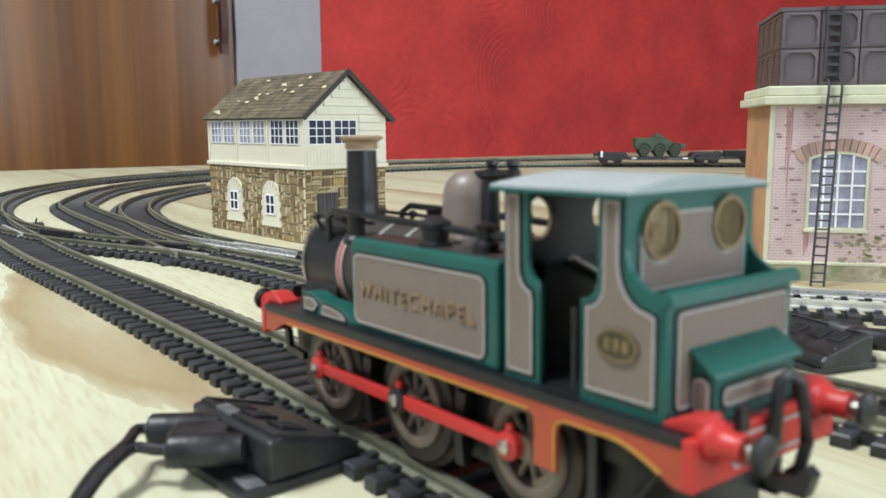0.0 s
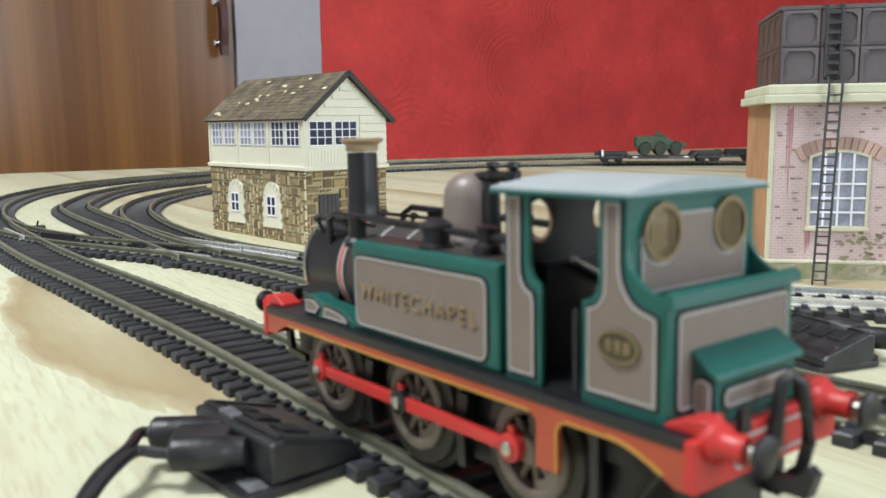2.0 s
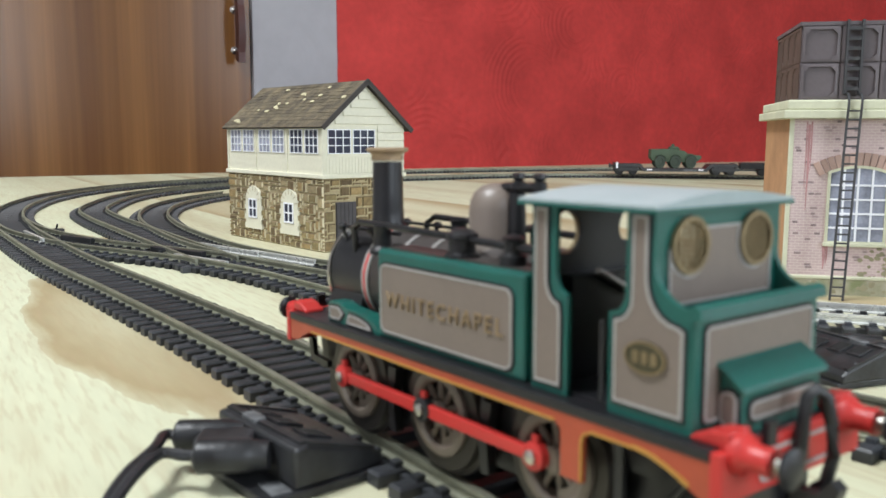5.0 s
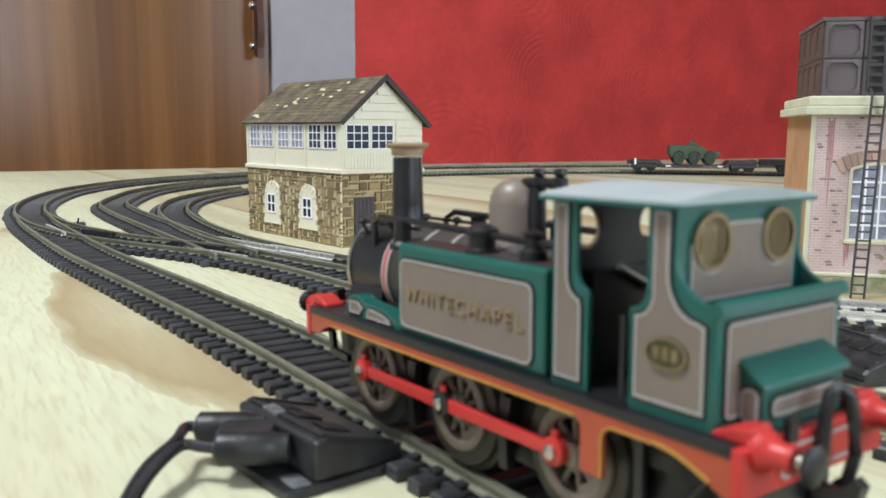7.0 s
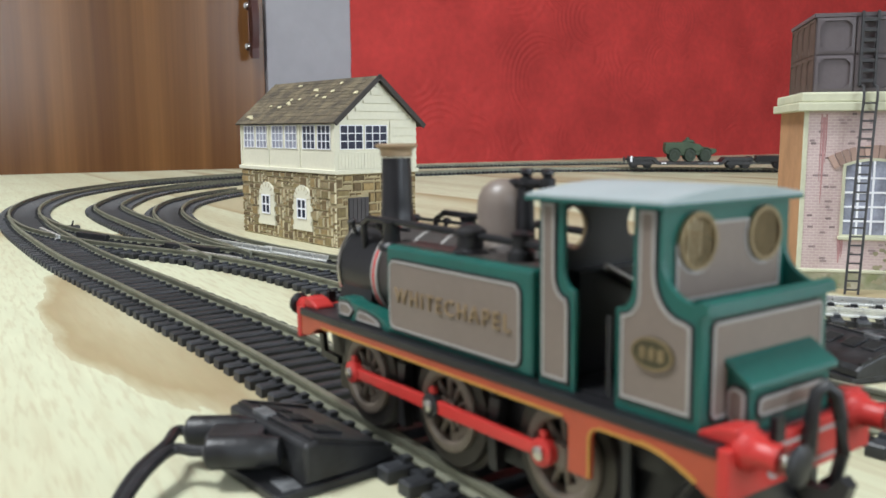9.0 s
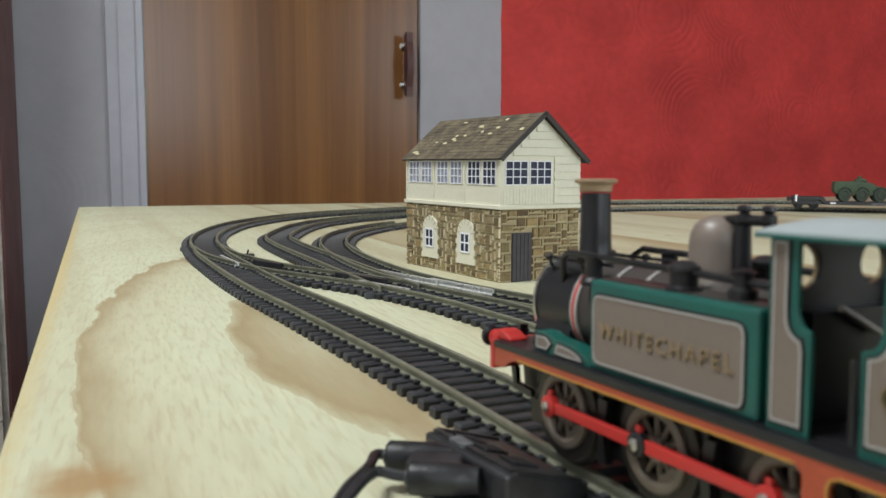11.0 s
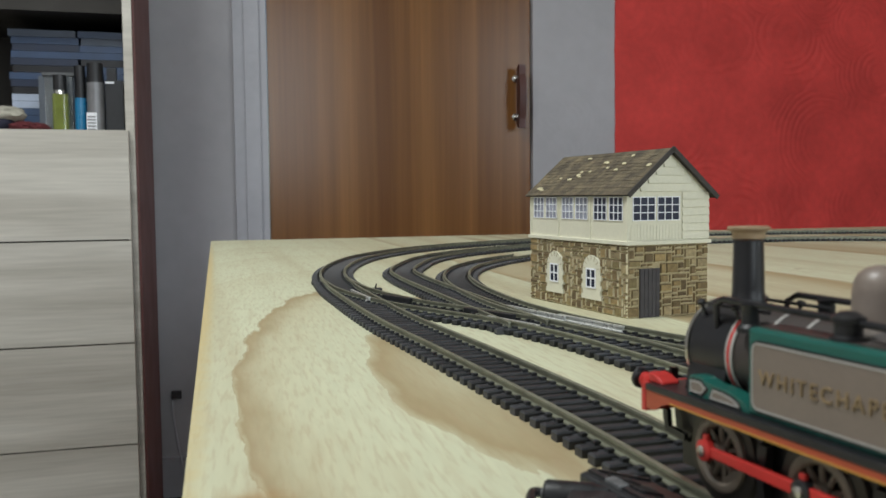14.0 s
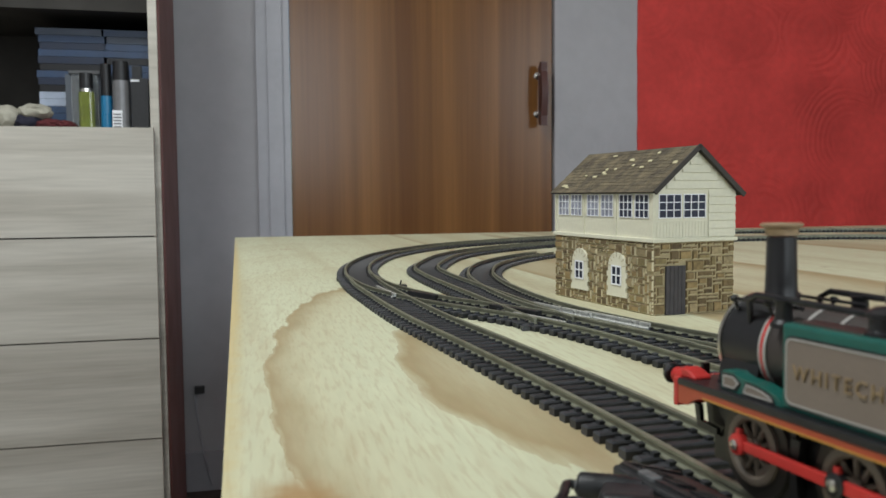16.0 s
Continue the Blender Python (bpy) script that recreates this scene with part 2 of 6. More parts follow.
    pick.data_type = "FLOAT"
    link(side.outputs[0], pick.inputs["Factor"])
    link(near_figure, pick.inputs[2])
    link(far_figure, pick.inputs[3])
    figure = pick.outputs[0]
    ramp = n.new("ShaderNodeValToRGB")
    e = ramp.color_ramp.elements
    e[0].position, e[0].color = 0.0, (0.56, 0.57, 0.405, 1)
    e[1].position, e[1].color = 1.0, (0.47, 0.44, 0.29, 1)
    k = e.new(0.45)
    k.color = (0.52, 0.505, 0.345, 1)
    k = e.new(0.93)
    k.color = (0.345, 0.275, 0.150, 1)
    link(figure, ramp.inputs[0])
    out = ramp.outputs[0]
    streak = n.new("ShaderNodeValToRGB")
    streak.color_ramp.elements[0].position, streak.color_ramp.elements[1].position = 0.48, 0.70
    link(tex(26, (1, 0.035, 1), 3.0), streak.inputs[0])
    out = mixed(math_node("MULTIPLY", streak.outputs[0], 0.55), out, (0.38, 0.315, 0.19))
    fleck = n.new("ShaderNodeMapRange")
    fleck.inputs["To Min"].default_value, fleck.inputs["To Max"].default_value = 0.89, 1.08
    fine = tex(420, (1, 0.12, 1), 3.0)
    link(fine, fleck.inputs[0])
    q = n.new("ShaderNodeMix")
    q.data_type, q.blend_type = "RGBA", "MULTIPLY"
    q.inputs["Factor"].default_value = 1
    link(out, q.inputs["A"])
    link(fleck.outputs[0], q.inputs["B"])
    out = q.outputs["Result"]
    # Short slanting pores and a coarse mottle.
    turned = n.new("ShaderNodeMapping")
    turned.inputs["Rotation"].default_value = (0, 0, radians(2))
    link(tc.outputs["Object"], turned.inputs[0])
    long_way = n.new("ShaderNodeMapping")
    long_way.inputs["Scale"].default_value = (1, 0.10, 1)
    link(turned.outputs[0], long_way.inputs[0])
    for scale, lo, hi, soft in ((680, 0.50, 0.67, 0.32), (190, 0.51, 0.70, 0.22)):
        t = n.new("ShaderNodeTexNoise")
        t.inputs["Scale"].default_value, t.inputs["Detail"].default_value = scale, 2
        link(long_way.outputs[0], t.inputs["Vector"])
        rp = n.new("ShaderNodeMapRange")
        rp.inputs["From Min"].default_value, rp.inputs["From Max"].default_value, rp.inputs["To Max"].default_value = lo, hi, soft
        link(t.outputs["Fac"], rp.inputs[0])
        out = mixed(rp.outputs[0], out, (0.36, 0.27, 0.16))
    for x, y, rx, ry, colour in ((0.096, 0.122, 0.013, 0.022, (0.26, 0.14, 0.10)), (-0.0165, 0.160, 0.012, 0.016, (0.34, 0.21, 0.09)), (0.4188, 0.566, 0.004, 0.005, (0.25, 0.15, 0.08)), (0.1905, 0.2504, 0.0022, 0.003, (0.2, 0.12, 0.06)), (-0.031, 0.62, 0.007, 0.75, (0.53, 0.43, 0.21)), (0.0262, 0.936, 0.012, 0.010, (0.40, 0.29, 0.17)), (0.32, 0.80, 0.004, 0.006, (0.3, 0.2, 0.1))):
        mp = n.new("ShaderNodeMapping")
        mp.inputs["Scale"].default_value = (1 / rx, 1 / ry, 0)
        mp.inputs["Location"].default_value = (-x / rx, -y / ry, 0)
        link(tc.outputs["Object"], mp.inputs[0])
        ln = n.new("ShaderNodeVectorMath")
        ln.operation = "LENGTH"
        link(mp.outputs[0], ln.inputs[0])
        rp = n.new("ShaderNodeMapRange")
        rp.interpolation_type = "SMOOTHSTEP"
        rp.inputs["From Min"].default_value, rp.inputs["From Max"].default_value = 1.25, 0.45
        link(math_node("ADD", ln.outputs["Value"], None, math_node("MULTIPLY", tex(160, (1, 1, 1), 2.0), 0.5)), rp.inputs[0])
        out = mixed(math_node("MULTIPLY", rp.outputs[0], 0.9), out, colour)
    link(out, b.inputs["Base Color"])
    b.inputs["Roughness"].default_value = 0.55
    bp = n.new("ShaderNodeBump")
    bp.inputs["Strength"].default_value, bp.inputs["Distance"].default_value = 0.15, 0.0003
    link(fine, bp.inputs["Height"])
    link(bp.outputs[0], b.inputs["Normal"])
    return m


PLY = plywood()
RED = material("red_painted_plaster", (0.74, 0.066, 0.056), 0.62, 0, 0.28, 5.0, 0.0, amount=1.1, spec=0.3)
WHITE = material("white_painted_plaster", (0.62, 0.60, 0.60), 0.7, 0, 0.06, 4.0, 0.5, 120)
GREY_WALL = material("pale_grey_textured_plaster", (0.49, 0.48, 0.505), 0.75, 0, 0.12, 3.0)
DOOR = veneer("teak_veneer_door", (0.265, 0.118, 0.034), (0.160, 0.064, 0.017), (1, 1, 0.02), 24.0, 0.24)
OAK = veneer("grey_oak_laminate", (0.58, 0.55, 0.49), (0.39, 0.36, 0.31), (0.05, 1, 1), 26.0, 0.5)
DARKWOOD = material("dark_brown_wood", (0.10, 0.035, 0.028), 0.45, 0, 0.3, 8.0)
PAINT = material("white_gloss_paint", (0.44, 0.44, 0.48), 0.4, 0, 0.05, 6.0)
CARPET = material("dark_carpet", (0.10, 0.08, 0.07), 0.95, 0, 0.3, 60.0, 0.8, 300)
CHROME = material("bright_metal", (0.75, 0.74, 0.72), 0.2, 1.0)
CEIL = material("white_ceiling_paint", (0.75, 0.74, 0.72), 0.8, 0, 0.05, 5)


def swirl_relief(m, strength, distance, scale):
    """Combed swirls in the plaster: nested arcs round scattered centres."""
    nt = m.node_tree
    n, link = nt.nodes, nt.links.new
    tc = n.new("ShaderNodeTexCoord")
    noise_w = n.new("ShaderNodeTexNoise")
    noise_w.inputs["Scale"].default_value = 9
    link(tc.outputs["Object"], noise_w.inputs["Vector"])
    v = n.new("ShaderNodeTexVoronoi")
    v.inputs["Scale"].default_value = scale
    link(tc.outputs["Object"], v.inputs["Vector"])
    ad = n.new("ShaderNodeMath")
    ad.operation = "MULTIPLY_ADD"
    ad.inputs[1].default_value = 0.10
    link(noise_w.outputs["Fac"], ad.inputs[0])
    link(v.outputs["Distance"], ad.inputs[2])
    mu = n.new("ShaderNodeMath")
    mu.operation = "MULTIPLY"
    mu.inputs[1].default_value = 75
    link(ad.outputs[0], mu.inputs[0])
    si = n.new("ShaderNodeMath")
    si.operation = "SINE"
    link(mu.outputs[0], si.inputs[0])
    # The comb bites only here and there, and a rough trowelled ground shows between.
    where = n.new("ShaderNodeTexNoise")
    where.inputs["Scale"].default_value, where.inputs["Detail"].default_value = 4.3, 2
    link(tc.outputs["Object"], where.inputs["Vector"])
    bite = n.new("ShaderNodeMapRange")
    bite.inputs["From Min"].default_value, bite.inputs["From Max"].default_value = 0.46, 0.66
    link(where.outputs["Fac"], bite.inputs[0])
    comb = n.new("ShaderNodeMath")
    comb.operation = "MULTIPLY"
    link(si.outputs[0], comb.inputs[0])
    link(bite.outputs[0], comb.inputs[1])
    rough = n.new("ShaderNodeTexNoise")
    rough.inputs["Scale"].default_value, rough.inputs["Detail"].default_value = 60, 4
    link(tc.outputs["Object"], rough.inputs["Vector"])
    both = n.new("ShaderNodeMath")
    link(comb.outputs[0], both.inputs[0])
    link(rough.outputs["Fac"], both.inputs[1])
    bp = n.new("ShaderNodeBump")
    bp.inputs["Strength"].default_value, bp.inputs["Distance"].default_value = strength, distance
    link(both.outputs[0], bp.inputs["Height"])
    link(bp.outputs[0], n["Principled BSDF"].inputs["Normal"])


swirl_relief(RED, 0.28, 0.003, 5.0)
swirl_relief(GREY_WALL, 0.035, 0.003, 5.0)

# ---- the room ----
FLOOR, TOP, WALL_Y = -0.69, 1.70, 2.20
X0, X1, Y0 = -1.60, 4.40, -2.20
DOOR_X0, DOOR_X1, DOOR_TOP = 0.112, 0.824, 1.33
RED_X = 1.076
tagged(part("floor", boxed(X0 - 0.1, X1 + 0.1, Y0 - 0.1, WALL_Y + 0.1, FLOOR - 0.1, FLOOR), CARPET), "dark brown carpeted room floor", "floor", kind="structure")
tagged(part("ceiling", boxed(X0 - 0.1, X1 + 0.1, Y0 - 0.1, WALL_Y + 0.1, TOP, TOP + 0.1), CEIL), "plain white painted ceiling", "ceiling", kind="structure")
bm = bmesh.new()
box(bm, X0, DOOR_X0 - 0.03, WALL_Y, WALL_Y + 0.1, FLOOR, TOP)
box(bm, DOOR_X1 + 0.004, RED_X, WALL_Y, WALL_Y + 0.1, FLOOR, TOP)
box(bm, DOOR_X0 - 0.03, DOOR_X1 + 0.004, WALL_Y, WALL_Y + 0.1, DOOR_TOP, TOP)
tagged(part("wall_north", bm, GREY_WALL), "pale grey textured plaster wall beside the door", "wall", kind="structure")
# The red paint ends in a hand-drawn, slightly wavering line.
edge = [(RED_X + 0.006 * noise.noise((0.0, 3.1, z * 3.0)) + 0.002 * noise.noise((4.0, 1.0, z * 25.0)), z) for z in [FLOOR + (TOP - FLOOR) * i / 60 for i in range(61)]]
tagged(part("wall_red", slab(bmesh.new(), edge + [(X1, TOP), (X1, FLOOR)], WALL_Y - 0.004, WALL_Y + 0.1), RED), "red painted feature wall with swirled plaster", "wall", kind="structure")
tagged(part("wall_east", boxed(X1, X1 + 0.1, Y0, WALL_Y, FLOOR, TOP), WHITE), "plain white side wall", "wall", kind="structure")
tagged(part("wall_west", boxed(X0 - 0.1, X0, Y0, WALL_Y + 0.1, FLOOR, TOP), WHITE), "plain white side wall", "wall", kind="structure")
tagged(part("wall_south", boxed(X0, X1, Y0 - 0.1, Y0, FLOOR, TOP), WHITE), "plain white wall behind the layout", "wall", kind="structure")
tagged(part("baseboard", boxed(X0, DOOR_X0 - 0.09, WALL_Y - 0.016, WALL_Y, FLOOR, FLOOR + 0.10), PAINT, bevel=0.004), "white painted skirting board", "skirting", kind="structure")

# Door with its frame and wooden pull.
door = thing("door_1", "brown teak veneered room door, closed", "door", kind="structure")
part("door_leaf", boxed(DOOR_X0, DOOR_X1, WALL_Y + 0.012, WALL_Y + 0.05, FLOOR + 0.005, DOOR_TOP - 0.003), DOOR, door, bevel=0.002)
bm = bmesh.new()
for a, b, d in ((DOOR_X0 - 0.022, DOOR_X0 - 0.003, 0.010), (DOOR_X0 - 0.058, DOOR_X0 - 0.022, 0.022), (DOOR_X0 - 0.085, DOOR_X0 - 0.058, 0.014)):
    box(bm, a, b, WALL_Y - d, WALL_Y + 0.02, FLOOR, DOOR_TOP + 0.05)
part("door_frame", bm, PAINT, door, "white painted door frame with stepped moulding", bevel=0.003)
hx, hz = 0.784, 0.328
pull = part("door_handle", slab(bmesh.new(), [(0, -0.085), (-0.010, -0.085)] + [(-0.010 - 0.008 * math.sin(math.pi * i / 12), -0.06 + 0.12 * i / 12) for i in range(13)] + [(-0.010, 0.085), (0, 0.085)] + [(0.012, 0.075), (0.012, -0.075)], -0.009, 0.009, "yz"), DARKWOOD, door, "dark wooden pull handle", at=pose(hx, WALL_Y - 0.026, hz), bevel=0.004)
for s in (-1, 1):
    part("handle_post", lathe(bmesh.new(), [(0.010, 0), (0.010, 0.004), (0.005, 0.006), (0.005, 0.030), (0.007, 0.034)], (hx - 0.004, WALL_Y + 0.012, hz + s * 0.052), (0, -1, 0), 16), CHROME, pull, "chrome handle post", smooth=True).matrix_parent_inverse = pull.matrix_basis.inverted()

# Two windows behind the camera, out of sight of the walk, that give the daylight. The second is an addition round the
# fill lamp.
for name, x, half in (("window_1", 0.34, 0.56), ("added_window", 2.75, 0.76)):
    win = thing(name, "unseen white framed window round a daylight area lamp", "window", pose(x, -2.17, 0.15), kind="structure")
    o, i = half + 0.06, half
    part("window_frame", ring_slab(bmesh.new(), [(-o, -0.02), (o, -0.02), (o, 1.42), (-o, 1.42)], [(-i, 0.04), (i, 0.04), (i, 1.36), (-i, 1.36)], -0.03, 0.03), PAINT, win, bevel=0.004)

# ---- the board that carries the layout ----
BX0, BX1, BY0, BY1 = -0.031, 1.75, -0.60, 1.225
layout = thing("layout_board", "pale pine plywood baseboard on trestle legs", "table")
part("board_top", boxed(BX0, BX1, BY0, BY1, -0.018, 0.0), PLY, layout, bevel=0.0012)
for x in (BX0 + 0.06, BX1 - 0.1):
    for y in (BY0 + 0.08, BY1 - 0.12):
        part("leg", boxed(x, x + 0.045, y, y + 0.045, FLOOR, -0.018), PLY, layout)
for y in (BY0 + 0.08, BY1 - 0.12):
    part("cross_bar", boxed(BX0 + 0.105, BX1 - 0.1, y + 0.004, y + 0.04, -0.09, -0.02), PLY, layout)


# ---- railway track ----
SLEEPER = material("black_plastic_sleeper", (0.010, 0.0105, 0.012), 0.5, 0, 0.5, 160.0, 0.3, 900, second=(0.036, 0.039, 0.046), random=0.35, spec=0.6)
RAIL = material("nickel_silver_rail", (0.28, 0.285, 0.215), 0.42, 0.5, 0.3, 120.0, 0.1, 500)
RAIL_BRIGHT = material("worn_bright_rail", (0.78, 0.79, 0.76), 0.28, 0.5, 0.2, 90.0)
RAIL_Z = 0.0050
HALF = 0.00872
SECTION = [(-0.0012, 0.0), (0.0012, 0.0), (0.0012, 0.0004), (0.0004, 0.0007), (0.0004, 0.0017), (0.0007, 0.0019), (0.0007, 0.0026), (-0.0007, 0.0026), (-0.0007, 0.0019), (-0.0004, 0.0017), (-0.0004, 0.0007), (-0.0012, 0.0004)]

bm = box(bmesh.new(), -0.0150, 0.0150, -0.0017, 0.0017, 0.0, 0.0024)
bmesh.ops.bevel(bm, geom=[e for e in bm.edges if max(v.co.z for v in e.verts) > 0.002 and min(v.co.z for v in e.verts) > 0.002], offset=0.0004, segments=1, affect="EDGES")
for s in (-1, 1):
    for k in (-1, 1):
        box(bm, s * HALF + k * 0.0018 - 0.0008, s * HALF + k * 0.0018 + 0.0008, -0.0009, 0.0009, 0.0023, 0.0033)
SLEEPER_MESH = bpy.data.meshes.new("sleeper")
bm.to_mesh(SLEEPER_MESH)
bm.free()
SLEEPER_MESH.materials.append(SLEEPER)


def offset_path(path, d, z):
    out = []
    for i, p in enumerate(path):
        t = (path[min(i + 1, len(path) - 1)] - path[max(i - 1, 0)]).normalized()
        out.append((p.x + t.y * d, p.y - t.x * d, z))
    return out


def track(label, points, rail_mat=RAIL, lift=0.0, skip=(0, 0), pitch=0.0066, web=True):
    """One run of track along a plan curve: two rails, sleepers and the webs between them."""
    t = thing("railway_track", label, "track", group="model railway tracks")
    path = smooth_path(points, 0.006)
    for s in (-1, 1):
        part("rail", sweep(bmesh.new(), offset_path(path, s * HALF, RAIL_Z - 0.0026 + lift), SECTION), rail_mat, t)
    if web:
        for s in (-1, 1):
            part("web", sweep(bmesh.new(), offset_path(path, s * (HALF + 0.0012), 0.0001), [(-0.0010, 0), (0.0010, 0), (0.0010, 0.0016), (-0.0010, 0.0016)]), SLEEPER, t)
    ties = smooth_path(points, pitch)
    ties = ties[skip[0]: len(ties) - skip[1]]
    rest = bmesh.new()
    for i, p in enumerate(ties):
        d = ties[min(i + 1, len(ties) - 1)] - ties[max(i - 1, 0)]
        a = math.degrees(math.atan2(d.y, d.x)) - 90 + random.uniform(-0.6, 0.6)
        m = pose(p.x, p.y, lift * 0.5 + 0.0001 * (i % 2), 0, 0, a)
        if p.x < 0.40:
            share("sleeper", SLEEPER_MESH, t, m)
        else:
            seen = len(rest.verts)
            rest.from_mesh(SLEEPER_MESH)
            rest.verts.ensure_lookup_table()
            for v in rest.verts[seen:]:
                v.co = m @ v.co
    if rest.verts:
        part("sleeper_run", rest, SLEEPER, t, kind="stuff")
    return t


TRACK_1 = [(0.089, -0.42), (0.080, -0.15), (0.0745, 0.02), (0.0715, 0.12), (0.0690, 0.20), (0.0625, 0.29), (0.0555, 0.37), (0.0525, 0.45), (0.0520, 0.53), (0.0590, 0.62), (0.0770, 0.70), (0.1100, 0.785), (0.1660, 0.868), (0.2370, 0.932), (0.3400, 0.990), (0.4600, 1.040), (0.5800, 1.066), (0.7000, 1.070), (0.8400, 1.050), (1.0200, 0.990), (1.1700, 0.900), (1.2900, 0.760)]
TRACK_2 = [(0.0535, 0.575), (0.0560, 0.50), (0.0700, 0.435), (0.0880, 0.392), (0.1050, 0.355), (0.1180, 0.308), (0.1240, 0.262), (0.1285, 0.216), (0.1345, 0.165), (0.1460, 0.085), (0.1660, -0.02), (0.1900, -0.14), (0.2300, -0.40)]
TRACK_2_FAR = [(0.1065, 0.340), (0.1060, 0.42), (0.1055, 0.50), (0.1060, 0.56), (0.1110, 0.617), (0.1290, 0.672), (0.1570, 0.735), (0.1960, 0.790), (0.2550, 0.842), (0.3400, 0.890), (0.4400, 0.905), (0.5500, 0.902), (0.6800, 0.900), (0.8000, 0.850), (0.9150, 0.757), (1.0100, 0.640), (1.0700, 0.50)]
TRACK_3 = [(0.2500, 0.735), (0.2050, 0.690), (0.1650, 0.632), (0.1400, 0.570), (0.1270, 0.510), (0.1210, 0.450), (0.1200, 0.390), (0.1270, 0.335), (0.1430, 0.275), (0.1700, 0.218), (0.2040, 0.171), (0.2360, 0.132), (0.2720, 0.085), (0.3400, 0.02), (0.4300, -0.05)]
track("outer loop of black sleepered model railway track on the board", TRACK_1, pitch=0.0066)
track("branch of model track leaving the outer loop at the points", TRACK_2, lift=0.00012)
track("inner loop of model railway track curving round the board", TRACK_2_FAR, lift=0.00024, pitch=0.0066)
track("siding of model track curving past the signal box", TRACK_3[:11], lift=0.00036)
track("worn bright railed end of the siding", TRACK_3[10:], RAIL_BRIGHT, lift=0.00036)


# ---- signal box ----
CREAM = material("cream_printed_card", (0.72, 0.70, 0.56), 0.6, 0, 0.05, 60)
STONE = [material("brown_stone_" + k, c, 0.75, 0, 0.35, 500, 0.6, 900, random=0.25) for k, c in (("ochre", (0.30, 0.215, 0.095)), ("umber", (0.21, 0.148, 0.068)), ("tan", (0.36, 0.285, 0.155)), ("olive", (0.25, 0.195, 0.088)), ("dark", (0.15, 0.105, 0.05)))]
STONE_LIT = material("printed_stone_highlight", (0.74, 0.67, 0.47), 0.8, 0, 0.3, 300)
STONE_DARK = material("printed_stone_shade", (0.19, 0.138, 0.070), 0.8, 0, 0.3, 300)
MORTAR = material("tan_mortar", (0.42, 0.35, 0.21), 0.9, 0, 0.2, 300)
SLATE = material("weathered_brown_tile", (0.075, 0.060, 0.040), 0.8, 0, 0.4, 110, 0.8, 900, second=(0.175, 0.140, 0.085), random=0.1)
LICHEN = material("yellow_lichen", (0.62, 0.56, 0.36), 0.9, 0, 0.2, 300)
_nt = SLATE.node_tree
_geo, _mr, _mx = _nt.nodes.new("ShaderNodeNewGeometry"), _nt.nodes.new("ShaderNodeMapRange"), _nt.nodes.new("ShaderNodeMix")
_mr.inputs["To Min"].default_value, _mr.inputs["To Max"].default_value = 0.76, 1.18
_mx.data_type, _mx.blend_type = "RGBA", "MULTIPLY"
_mx.inputs["Factor"].default_value = 1
_old = _nt.nodes["Principled BSDF"].inputs["Base Color"].links[0].from_socket
_nt.links.new(_geo.outputs["Random Per Island"], _mr.inputs[0])
_nt.links.new(_old, _mx.inputs["A"])
_nt.links.new(_mr.outputs[0], _mx.inputs["B"])
_nt.links.new(_mx.outputs["Result"], _nt.nodes["Principled BSDF"].inputs["Base Color"])
EDGE = material("dark_roof_edge", (0.045, 0.038, 0.034), 0.7, 0, 0.2, 90)
DARK_GLASS = material("dark_window", (0.03, 0.035, 0.06), 0.15)
# Pale panes carry a reflection put into their base colour.
PALE_GLASS = material("painted_reflection_window", (0.36, 0.38, 0.47), 0.15, 0, 0.5, 160)
BAR = material("white_glazing_bar", (0.85, 0.86, 0.90), 0.5)
DOORGREY = material("dark_grey_door", (0.055, 0.050, 0.055), 0.6, 0, 0.2, 200)


